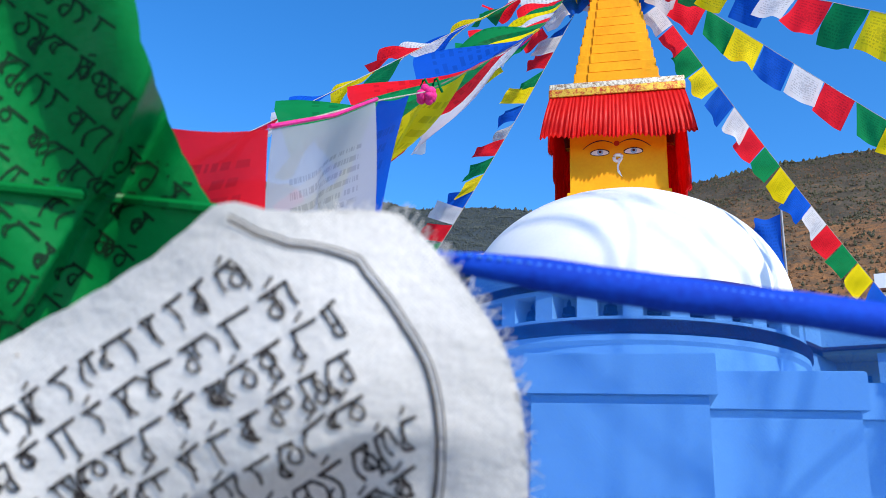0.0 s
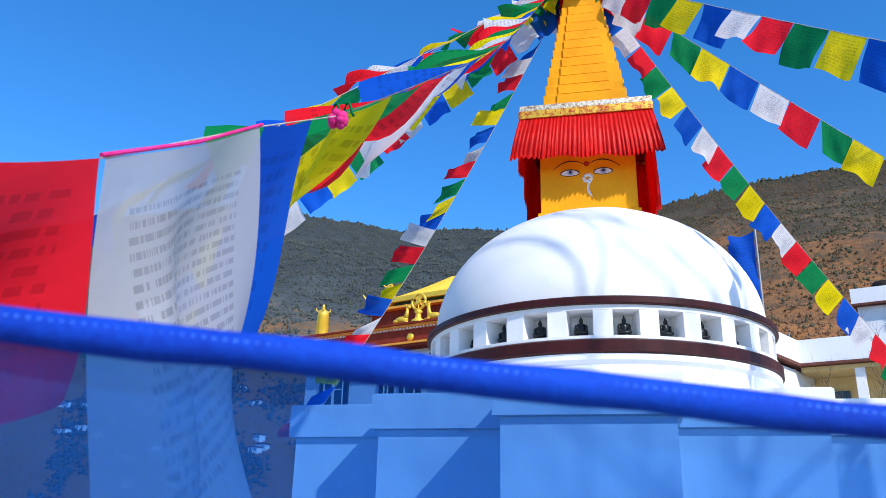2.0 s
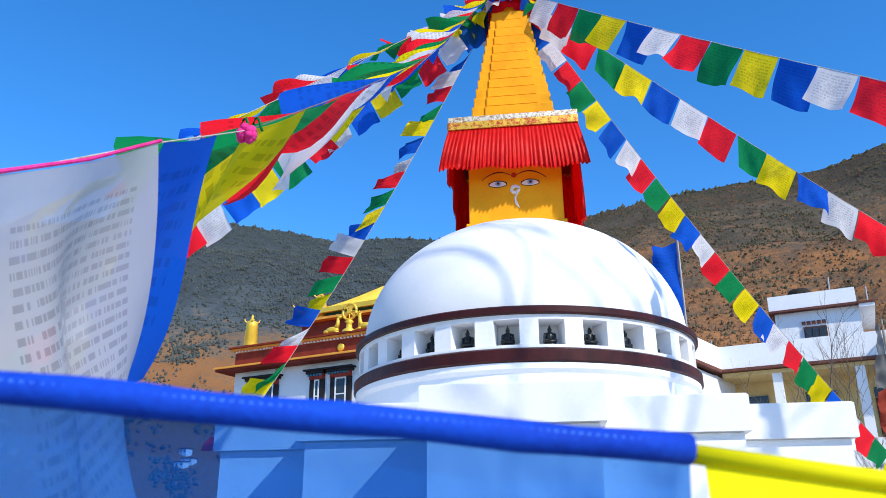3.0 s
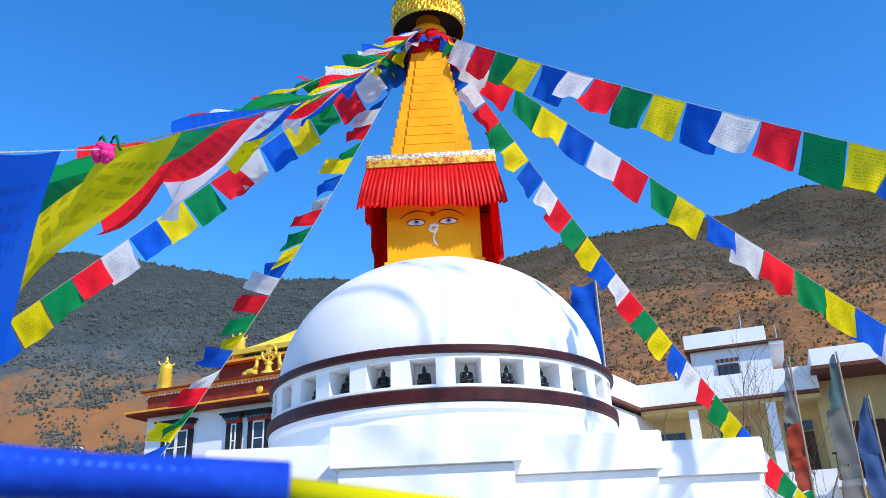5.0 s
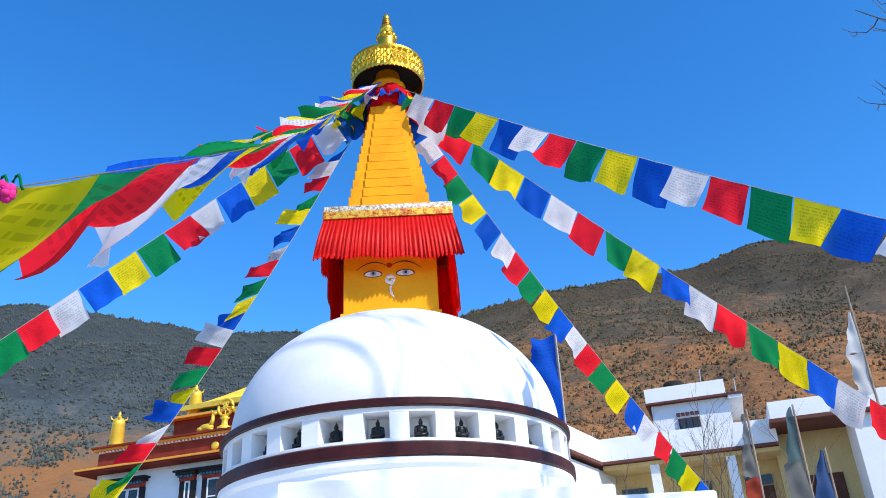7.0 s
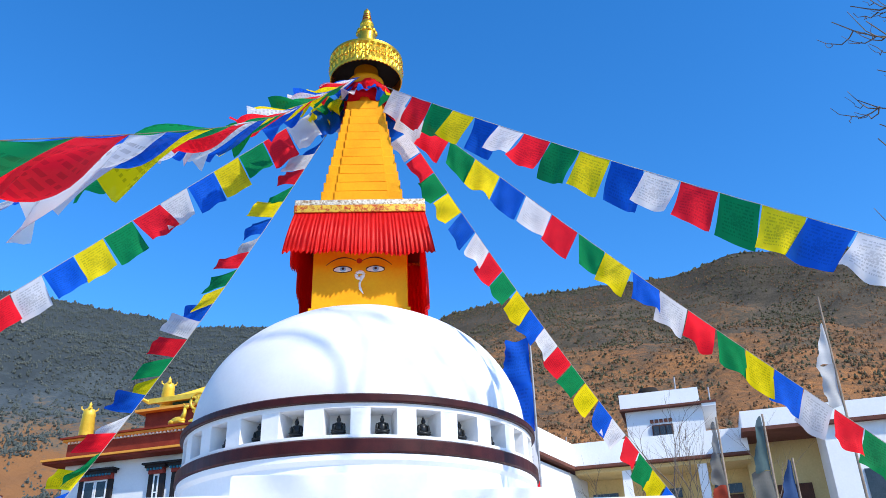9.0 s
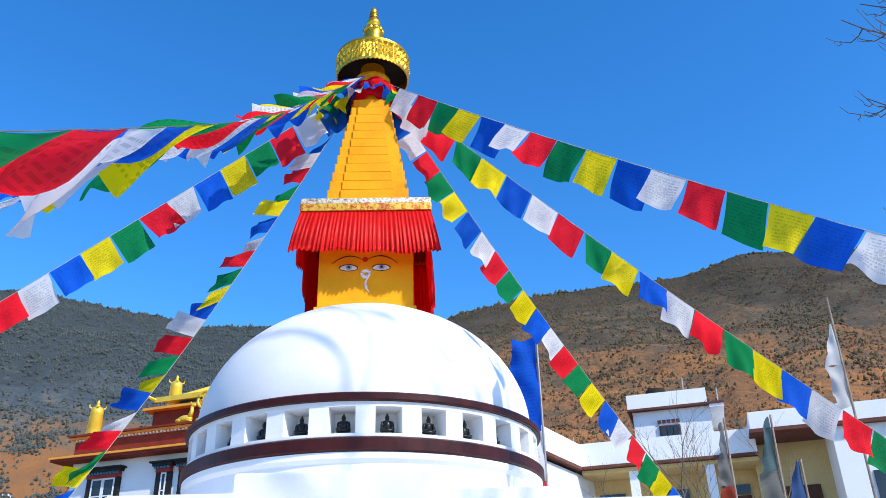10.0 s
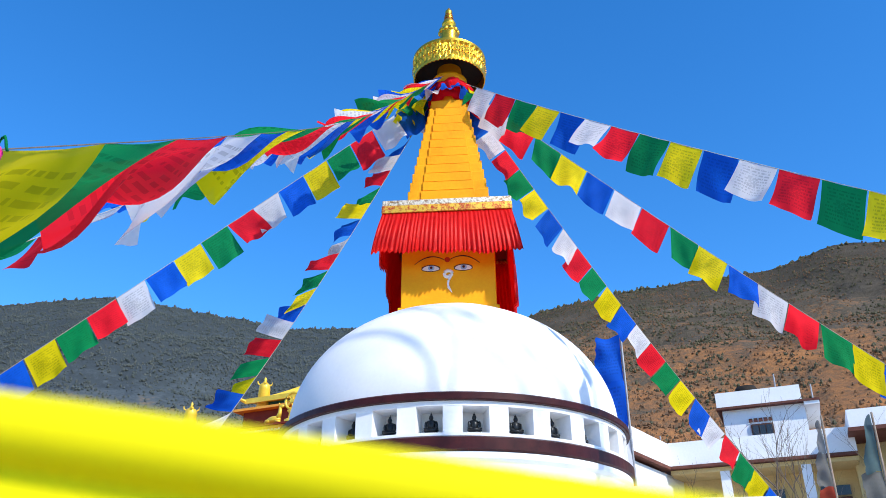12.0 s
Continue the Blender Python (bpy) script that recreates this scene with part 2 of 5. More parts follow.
def hillside(name, forest, dry, terrace, scale, low, high):
    """Forest above, dry grass and terraces below, broken up by noise."""
    m, nt, out = material(name)
    L = nt.links.new
    tc = nt.nodes.new("ShaderNodeTexCoord")
    sep = nt.nodes.new("ShaderNodeSeparateXYZ")
    L(tc.outputs["Object"], sep.inputs[0])
    big = node(nt, "ShaderNodeTexNoise", Scale=scale, Detail=9.0, Roughness=0.68)
    small = node(nt, "ShaderNodeTexNoise", Scale=scale * 14, Detail=6.0, Roughness=0.75)
    for n in (big, small):
        L(tc.outputs["Object"], n.inputs["Vector"])
    mr = node(nt, "ShaderNodeMapRange", From_Min=low, From_Max=high)
    L(sep.outputs["Z"], mr.inputs["Value"])
    add = nt.nodes.new("ShaderNodeMath")
    add.operation = "MULTIPLY_ADD"
    add.inputs[1].default_value = 1.5
    L(big.outputs["Fac"], add.inputs[0])
    off = nt.nodes.new("ShaderNodeMath")
    off.operation = "SUBTRACT"
    off.inputs[1].default_value = 0.75
    L(mr.outputs[0], off.inputs[0])
    L(off.outputs[0], add.inputs[2])
    add2 = nt.nodes.new("ShaderNodeMath")
    add2.operation = "MULTIPLY_ADD"
    add2.inputs[1].default_value = 1.2
    L(small.outputs["Fac"], add2.inputs[0])
    off2 = nt.nodes.new("ShaderNodeMath")
    off2.operation = "SUBTRACT"
    off2.inputs[1].default_value = 0.6
    L(add.outputs[0], off2.inputs[0])
    L(off2.outputs[0], add2.inputs[2])
    base = ramp(nt, add2.outputs[0], ((0.18, terrace), (0.40, dry), (0.58, forest), (0.95, tuple(c * 0.6 for c in forest))))
    p = node(nt, "ShaderNodeBsdfPrincipled", Roughness=0.95)
    p.inputs["Specular IOR Level"].default_value = 0.1
    L(base, p.inputs["Base Color"])
    bp = node(nt, "ShaderNodeBump", Strength=0.6, Distance=6.0)
    L(small.outputs["Fac"], bp.inputs["Height"])
    L(bp.outputs[0], p.inputs["Normal"])
    L(p.outputs[0], out.inputs["Surface"])
    return m


# ---- mesh helpers ----
def mesh(name, bm, mat, smooth=False):
    me = bpy.data.meshes.new(name)
    bmesh.ops.recalc_face_normals(bm, faces=bm.faces)
    bm.to_mesh(me)
    bm.free()
    me.materials.append(mat)
    if smooth:
        for f in me.polygons:
            f.use_smooth = True
    return me


def part(name, bm, mat, parent=None, label="", smooth=False):
    ob = new(name, mesh(name, bm, mat, smooth))
    ob.parent = parent
    return tagged(ob, label) if label else ob


def thing(name, m, label, category, group="", kind=""):
    ob = new(name)
    ob.empty_display_size = 0.1
    ob.matrix_world = m
    return tagged(ob, label, category, group, kind)


def box(bm, x0, x1, y0, y1, z0, z1, bevel=0.0):
    r = bmesh.ops.create_cube(bm, size=1.0, matrix=Matrix.Translation(((x0 + x1) / 2, (y0 + y1) / 2, (z0 + z1) / 2)) @ Matrix.Diagonal((x1 - x0, y1 - y0, z1 - z0, 1)))
    if bevel:
        bmesh.ops.bevel(bm, geom=list({e for v in r["verts"] for e in v.link_edges}), offset=bevel, segments=2, affect="EDGES", profile=0.6)
    return bm


def boxes(*dims, bevel=0.0):
    bm = bmesh.new()
    for d in dims:
        box(bm, *d, bevel=bevel)
    return bm


def lathe(profile, seg=48, close=False, wobble=None):
    """Turns (radius, height) pairs about z."""
    bm = bmesh.new()
    rings = []
    for i, (r, z) in enumerate(profile):
        if r < 1e-5:
            rings.append([bm.verts.new((0, 0, z))])
        else:
            ring = []
            for k in range(seg):
                a = 2 * math.pi * k / seg
                rr, zz = wobble(i, a, r, z) if wobble else (r, z)
                ring.append(bm.verts.new((rr * math.cos(a), rr * math.sin(a), zz)))
            rings.append(ring)
    pairs = list(zip(rings, rings[1:]))
    if close:
        pairs.append((rings[-1], rings[0]))
    for a, b in pairs:
        for k in range(seg):
            k2 = (k + 1) % seg
            if len(a) == 1:
                bm.faces.new((a[0], b[k2], b[k]))
            elif len(b) == 1:
                bm.faces.new((a[k], a[k2], b[0]))
            else:
                bm.faces.new((a[k], a[k2], b[k2], b[k]))
    return bm


def tube(points, radius, seg=6, bm=None):
    """A round bar along points; radius is a number or one for each point."""
    bm = bm or bmesh.new()
    pts = [Vector(p) for p in points]
    rad = radius if isinstance(radius, (list, tuple)) else [radius] * len(pts)
    rings = []
    for i, p in enumerate(pts):
        d = (pts[min(i + 1, len(pts) - 1)] - pts[max(i - 1, 0)]).normalized()
        s = d.cross((0.0, 0.0, 1.0) if abs(d.z) < 0.95 else (1.0, 0.0, 0.0)).normalized()
        t = s.cross(d)
        rings.append([bm.verts.new(p + (s * math.cos(2 * math.pi * k / seg) + t * math.sin(2 * math.pi * k / seg)) * rad[i]) for k in range(seg)])
    for a, b in zip(rings, rings[1:]):
        for k in range(seg):
            bm.faces.new((a[k], a[(k + 1) % seg], b[(k + 1) % seg], b[k]))
    bm.faces.new(rings[0][::-1])
    bm.faces.new(rings[-1])
    return bm


def sheet(f, nu, nv, bm=None):
    """A grid over u, v from 0 to 1 with a UV map; f gives the place."""
    bm = bm or bmesh.new()
    lay = bm.loops.layers.uv.verify()
    g = [[bm.verts.new(f(i / nu, j / nv)) for j in range(nv + 1)] for i in range(nu + 1)]
    for i in range(nu):
        for j in range(nv):
            fc = bm.faces.new((g[i][j], g[i + 1][j], g[i + 1][j + 1], g[i][j + 1]))
            for lp, (a, b) in zip(fc.loops, ((i, j), (i + 1, j), (i + 1, j + 1), (i, j + 1))):
                lp[lay].uv = (a / nu, 1 - b / nv)
    return bm


def disc_shape(points, y, thick=0.004):
    """A flat plate in the xz plane at depth y."""
    bm = bmesh.new()
    f = bm.faces.new([bm.verts.new((x, y, z)) for x, z in points])
    r = bmesh.ops.extrude_face_region(bm, geom=[f])
    bmesh.ops.translate(bm, verts=[v for v in r["geom"] if isinstance(v, bmesh.types.BMVert)], vec=(0, -thick, 0))
    return bm


# ---- the ground ----
def smooth_step(a, b, x):
    t = max(0.0, min(1.0, (x - a) / (b - a)))
    return t * t * (3 - 2 * t)


bm = bmesh.new()
bmesh.ops.create_circle(bm, cap_ends=True, segments=64, radius=4500)
tagged(part("ground", bm, earth), "dry brown earth of the valley floor", "ground", kind="structure")
tagged(part("pavement", boxes((-16, 16, -20, 16, 0.0, 0.06)), paving), "grey concrete paving round the stupa", "pavement", kind="structure")

RIDGE_X = (-1.6, -0.75, -0.60, -0.54, -0.44, -0.29, -0.17, 0.04, 0.15, 0.26, 0.36, 0.44, 0.52, 0.62, 0.8, 1.6)
RIDGE_H = (0.40, 0.44, 0.447, 0.449, 0.427, 0.394, 0.388, 0.36, 0.34, 0.33, 0.33, 0.33, 0.33, 0.33, 0.33, 0.33)
SPUR_X = (-0.5, -0.3, -0.1, 0.04, 0.15, 0.26, 0.36, 0.41, 0.45, 0.52, 0.62, 0.8, 1.6)
SPUR_H = (0.02, 0.12, 0.30, 0.402, 0.427, 0.441, 0.454, 0.474, 0.487, 0.489, 0.492, 0.50, 0.46)


def slope_point(tan_az, s, xs, hs, near, far, rough, shape):
    """A place on a mountainside: s runs from its foot (0) to its ridge (1)."""
    d = near + (far - near) * s
    top = float(np.interp(tan_az, xs, hs)) * far
    p = Vector((tan_az * d, -10 + d, 0))
    n = noise.fractal(p * rough, 0.9, 2.1, 6)
    n2 = noise.fractal(p * rough * 6, 0.9, 2.1, 4)
    z = top * (s ** shape) * (1 + 0.10 * n * s * (1 - s) * 4) + (n2 * 10 * (far / 1500)) * min(1, s * 4) * (1 - 0.6 * s)
    return Vector((p.x, p.y, z))


def mountain(name, mat, label, xs, hs, near, far, lo, hi, nu, nv, rough, shape):
    bm = bmesh.new()
    g = []
    for i in range(nu + 1):
        ta = lo + (hi - lo) * i / nu
        col = [bm.verts.new(slope_point(ta, j / nv, xs, hs, near, far, rough, shape)) for j in range(nv + 1)]
        back = bm.verts.new((ta * far * 1.25, -10 + far * 1.25, 0))
        g.append(col + [back])
    for a, b in zip(g, g[1:]):
        for j in range(nv + 1):
            bm.faces.new((a[j], b[j], b[j + 1], a[j + 1]))
    ob = part(name, bm, mat, smooth=True)
    return tagged(ob, label, "mountain", kind="structure")


# Haze over the far slope is put into its bluish forest colour.
far_mat = hillside("hazy_forested_slope", (0.080, 0.100, 0.108), (0.175, 0.125, 0.080), (0.29, 0.135, 0.054), 0.009, 85, 350)
spur_mat = hillside("dry_near_slope", (0.112, 0.092, 0.064), (0.225, 0.120, 0.060), (0.39, 0.175, 0.066), 0.018, -20, 390)
FAR = (RIDGE_X, RIDGE_H, 320, 1500, 0.0030, 1.18)
SPUR = (SPUR_X, SPUR_H, 150, 900, 0.0055, 1.12)
mountain("backdrop_far", far_mat, "forested mountain with haze in its colour and bare brown terraces low down", RIDGE_X, RIDGE_H, 320, 1500, -1.5, 1.5, 260, 90, 0.0030, 1.18)
mountain("backdrop_spur", spur_mat, "dry brown mountain spur with scattered dark conifers", SPUR_X, SPUR_H, 150, 900, -0.5, 1.5, 220, 90, 0.0055, 1.12)


def clump(verts, faces, p, r, h, rng):
    """One uneven tree crown of few faces."""
    k = len(verts)
    n = 5
    for lv, (rr, zz) in enumerate(((0.75, 0.05), (1.0, 0.38), (0.55, 0.72))):
        for i in range(n):
            a = 2 * math.pi * (i + 0.5 * lv) / n
            q = r * rr * rng.uniform(0.65, 1.2)
            verts.append((p.x + q * math.cos(a), p.y + q * math.sin(a), p.z + h * zz * rng.uniform(0.85, 1.15)))
    verts.append((p.x, p.y, p.z + h * rng.uniform(0.9, 1.15)))
    for lv in range(2):
        for i in range(n):
            a, b = k + lv * n + i, k + lv * n + (i + 1) % n
            faces.append((a, b, b + n, a + n))
    for i in range(n):
        faces.append((k + 2 * n + i, k + 2 * n + (i + 1) % n, k + 3 * n))


def woods(name, label, mat, slope, count, lo, hi, size, pick, seed):
    rng = random.Random(seed)
    verts, faces = [], []
    made = tries = 0
    while made < count and tries < count * 12:
        tries += 1
        ta, s = rng.uniform(lo, hi), rng.random()
        if not pick(ta, s, rng):
            continue
        p = slope_point(ta, s, *slope)
        r = rng.uniform(*size)
        clump(verts, faces, p - Vector((0, 0, r * 0.3)), r, r * rng.uniform(1.3, 2.8), rng)
        made += 1
    me = bpy.data.meshes.new(name)
    me.from_pydata(verts, [], faces)
    me.materials.append(mat)
    return tagged(new(name, me), label, "trees", kind="stuff")


def patchy(scale, cut):
    def f(ta, s, rng):
        return noise.noise(Vector((ta * scale, s * scale * 0.6, 3.1))) + rng.uniform(-0.25, 0.25) > cut
    return f


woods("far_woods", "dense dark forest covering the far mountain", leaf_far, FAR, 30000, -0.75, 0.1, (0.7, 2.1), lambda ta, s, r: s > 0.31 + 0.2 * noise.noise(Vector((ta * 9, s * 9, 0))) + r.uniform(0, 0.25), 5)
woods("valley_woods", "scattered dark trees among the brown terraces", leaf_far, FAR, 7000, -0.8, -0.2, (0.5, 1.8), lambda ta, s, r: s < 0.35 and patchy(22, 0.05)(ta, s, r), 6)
woods("spur_woods", "dark green conifers scattered on the dry spur", leaf_dark, SPUR, 14000, -0.1, 0.8, (0.35, 1.2), lambda ta, s, r: s > 0.15 + 0.4 * r.random() and patchy(11, 0.10 - 0.25 * s)(ta, s, r), 7)
woods("spur_scrub", "dry brown scrub on the mountain spur", scrub_brown, SPUR, 22000, -0.1, 0.8, (0.3, 0.9), patchy(16, -0.15), 8)
woods("ridge_woods", "line of small dark trees along the ridge", leaf_dark, SPUR, 900, -0.1, 1.0, (1.0, 3.2), lambda ta, s, r: s > 0.975, 9)
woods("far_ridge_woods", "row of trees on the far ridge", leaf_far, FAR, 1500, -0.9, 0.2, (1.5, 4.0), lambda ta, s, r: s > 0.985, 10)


def far_house(m, w, d, h, label):
    ob = thing("far_house", m, label, "house", "houses on the mountainside")
    part("wall", boxes((-w / 2, w / 2, -d / 2, d / 2, -1.5, h)), wall_white, ob)
    bm = boxes((-w / 2 - 0.5, w / 2 + 0.5, -d / 2 - 0.5, d / 2 + 0.5, h, h + 0.5))
    part("roof", bm, slab_brown, ob)
    for k in (-1, 1):
        part("window", boxes((k * w / 4 - 0.6, k * w / 4 + 0.6, -d / 2 - 0.05, -d / 2 + 0.1, h * 0.35, h * 0.7)), pane_dark, ob)
    return ob


rng = random.Random(3)
for i in range(26):
    ta, s = rng.uniform(-0.78, -0.46), rng.uniform(0.03, 0.2)
    w = rng.uniform(4, 8)
    far_house(Matrix.Translation(slope_point(ta, s, *FAR)) @ pose(0, 0, 0, 0, 0, rng.uniform(-25, 10)), w, 4.5, rng.uniform(2.4, 3.6), "small white village house on the brown terraces")
for ta, s in ((0.535, 0.045), (0.63, 0.06), (0.50, 0.13), (0.66, 0.12), (0.40, 0.2)):
    far_house(Matrix.Translation(slope_point(ta, s, *SPUR)) @ pose(0, 0, 0, 0, 0, -19), rng.uniform(4, 7), 4, 3, "pale farmhouse on the dry spur")


# ---- the stupa ----
stupa = thing("stupa", Matrix.Identity(4), "white domed stupa with painted eyes, saffron spire and gilded parasol", "stupa")

PLAN = ((0.76, -3.50), (0.76, -2.66), (2.05, -2.66), (2.05, -2.02), (3.14, -2.02), (3.14, -0.80), (3.50, -0.80))


def plan_ring(grow):
    q = [(x + grow, y - grow) for x, y in PLAN]
    out = q + [(x, -y) for x, y in q[::-1]]
    return out + [(-x, -y) for x, y in out]


def redented(z0, z1, grow, bevel=0.012):
    bm = bmesh.new()
    f = bm.faces.new([bm.verts.new((x, y, z0)) for x, y in plan_ring(grow)])
    r = bmesh.ops.extrude_face_region(bm, geom=[f])
    bmesh.ops.translate(bm, verts=[v for v in r["geom"] if isinstance(v, bmesh.types.BMVert)], vec=(0, 0, z1 - z0))
    bmesh.ops.recalc_face_normals(bm, faces=bm.faces)
    bmesh.ops.bevel(bm, geom=[e for e in bm.edges if min(v.co.z for v in e.verts) > z1 - 1e-4], offset=bevel, segments=2, affect="EDGES")
    return bm


part("plinth", redented(0.06, 0.5, 0.12), whitewash_worn, stupa)
part("base_wall", redented(0.5, 2.37, -0.06), whitewash, stupa)
part("base_cornice", redented(2.37, 2.70, 0.0), whitewash, stupa, "thick white cornice slab of the base")
part("drum_foot", lathe(((2.02, 2.69), (2.06, 2.74), (2.06, 3.06), (2.10, 3.10), (2.10, 3.16), (1.5, 3.16)), 96), whitewash, stupa, smooth=False)
part("lower_band", lathe(((1.7, 3.165), (2.105, 3.165), (2.125, 3.18), (2.125, 3.29), (2.105, 3.305), (1.7, 3.305)), 120), maroon, stupa, "glossy maroon painted ring")
part("drum_core", lathe(((1.78, 3.30), (1.78, 3.70)), 96), whitewash, stupa)
part("niche_floor", lathe(((1.6, 3.30), (2.075, 3.305), (2.085, 3.315), (2.085, 3.345), (1.6, 3.345)), 96), whitewash, stupa)
part("drum_lintel", lathe(((1.7, 3.615), (2.07, 3.615), (2.07, 3.665), (1.7, 3.665)), 96), whitewash, stupa)
part("upper_band", lathe(((1.7, 3.665), (2.105, 3.668), (2.115, 3.68), (2.115, 3.735), (2.10, 3.75), (1.7, 3.755)), 120), maroon, stupa, "glossy maroon painted ring")

NICHES = 28
STEP = 360 / NICHES
A0 = -2.7
pier_bm = boxes((-0.098, 0.098, -2.065, -1.77, 3.34, 3.62))
for v in pier_bm.verts:
    if v.co.y > -1.9:
        v.co.x *= 0.86
pier_mesh = mesh("pier", pier_bm, whitewash)
for k in range(NICHES):
    ob = new("pier", pier_mesh)
    ob.parent = stupa
    ob.matrix_basis = pose(0, 0, 0, 0, 0, A0 + STEP * (k + 0.5))


def statue_mesh():
    bm = bmesh.new()
    def blob(x, y, z, sx, sy, sz, u=10, v=7):
        bmesh.ops.create_uvsphere(bm, u_segments=u, v_segments=v, radius=1, matrix=Matrix.Translation((x, y, z)) @ Matrix.Diagonal((sx, sy, sz, 1)))
    for z, r in ((0.0, 0.085), (0.018, 0.072)):
        bmesh.ops.create_cone(bm, cap_ends=True, segments=16, radius1=r, radius2=r * 0.9, depth=0.02, matrix=Matrix.Translation((0, 0, z + 0.01)) @ Matrix.Diagonal((1, 0.75, 1, 1)))
    blob(0, -0.01, 0.055, 0.076, 0.045, 0.022)
    blob(0, 0.005, 0.105, 0.040, 0.028, 0.055)
    blob(0, 0.005, 0.138, 0.050, 0.024, 0.020)
    for k in (-1, 1):
        blob(k * 0.052, 0.0, 0.105, 0.014, 0.018, 0.042)
        blob(k * 0.045, -0.02, 0.072, 0.028, 0.018, 0.013)
    blob(0, 0.0, 0.178, 0.022, 0.024, 0.029)
    blob(0, 0.004, 0.205, 0.013, 0.013, 0.014)
    bmesh.ops.create_cone(bm, cap_ends=True, segments=8, radius1=0.006, radius2=0.001, depth=0.022, matrix=Matrix.Translation((0, 0.004, 0.225)))
    return mesh("statue", bm, bronze, True)


statue_me = statue_mesh()
for k in range(NICHES):
    a = radians(A0 + STEP * k)
    ob = new("statue", statue_me)
    ob.matrix_world = Matrix.Translation((1.925 * math.sin(a), -1.925 * math.cos(a), 3.346)) @ pose(0, 0, 0, 0, 0, A0 + STEP * k) @ Matrix.Scale(1.04, 4)
    tagged(ob, "small dark bronze seated statue in a white niche", "statue", "statues round the drum")


def dome_wobble(i, a, r, z):
    n = noise.noise(Vector((math.cos(a) * 2.2, math.sin(a) * 2.2, z * 1.3)))
    return r * (1 + 0.004 * n), z + 0.006 * n


prof = [(2.01, 3.752)]
for i in range(1, 25):
    t = math.pi / 2 * i / 24
    prof.append((2.005 * math.cos(t) ** 0.97 if i < 24 else 0.0, 3.80 + 1.56 * math.sin(t)))
part("dome", lathe(prof, 128, wobble=dome_wobble), whitewash, stupa, "smooth whitewashed dome", smooth=True)

# square tower with the eyes
tower = part("tower", boxes((-0.60, 0.60, -0.60, 0.60, 5.15, 6.72), bevel=0.012), saffron, stupa, "saffron-painted square tower with painted eyes")
part("tower_foot", boxes((-0.635, 0.635, -0.635, 0.635, 5.10, 5.275), bevel=0.01), saffron_edge, tower)


def almond(cx, cz, w, h, n=24):
    return [(cx + w * math.cos(t), cz + h * math.copysign(abs(math.sin(t)) ** 1.25, math.sin(t)) - 0.012 * abs(math.cos(t)) ** 3) for t in [2 * math.pi * k / n for k in range(n)]]


def ring(cx, cz, r, n=20, rz=None):
    return [(cx + r * math.cos(2 * math.pi * k / n), cz + (rz or r) * math.sin(2 * math.pi * k / n)) for k in range(n)]


EZ = 5.815
for k in (-1, 1):
    cx = -0.015 + 0.207 * k
    eye = part("painted_eye", disc_shape(almond(cx, EZ, 0.122, 0.050), -0.600, 0.003), eye_line, tower, "dark-rimmed painted eye with a pale blue iris")
    part("eye_white", disc_shape(almond(cx, EZ, 0.110, 0.040), -0.602, 0.003), eye_white, eye)
    part("iris", disc_shape(ring(cx + 0.005, EZ + 0.002, 0.040, rz=0.037), -0.604, 0.003), eye_blue, eye)
    part("pupil", disc_shape(ring(cx + 0.005, EZ + 0.006, 0.018), -0.606, 0.003), eye_line, eye)
    part("upper_lid", tube([(cx + 0.12 * t, -0.608, EZ + 0.040 * (1 - t * t) ** 0.8) for t in [(i - 8) / 8.2 for i in range(17)]], 0.006, 5), eye_line, eye)
    part("brow", tube([(cx + 0.19 * t + 0.02 * k, -0.602, EZ + 0.085 + 0.075 * (1 - t * t) + 0.03 * t * k * -1) for t in [(i - 8) / 8 for i in range(17)]], [0.004 + 0.005 * (1 - abs(i - 8) / 8) for i in range(17)], 5), eye_line, tower, "thin dark arched brow")
part("forehead_dot", disc_shape(ring(-0.012, EZ + 0.115, 0.036), -0.600, 0.004), dot_red, tower, "round vermilion dot")
curl = []
for i in range(40):
    t = i / 39
    if t < 0.55:
        a = radians(20 + 480 * (1 - t / 0.55) * 0.72)
        r = 0.018 + 0.045 * (t / 0.55)
        curl.append((-0.005 + r * math.cos(a), -0.604, EZ - 0.10 + r * math.sin(a)))
    else:
        s = (t - 0.55) / 0.45
        curl.append((0.052 - 0.075 * math.sin(s * 2.6) + 0.035 * s, -0.604, EZ - 0.085 - 0.26 * s))
part("nose_curl", tube(curl, [0.014 + 0.010 * math.sin(math.pi * min(1, i / 30)) if i < 34 else 0.024 - 0.0035 * (i - 33) for i in range(40)], 6), eye_white, tower, "white painted nose curl")

# brocade and pleated skirt round the top of the tower
valance = part("valance_board", boxes((-0.80, 0.80, -0.80, 0.80, 6.56, 6.69), bevel=0.01), temple_red, stupa)


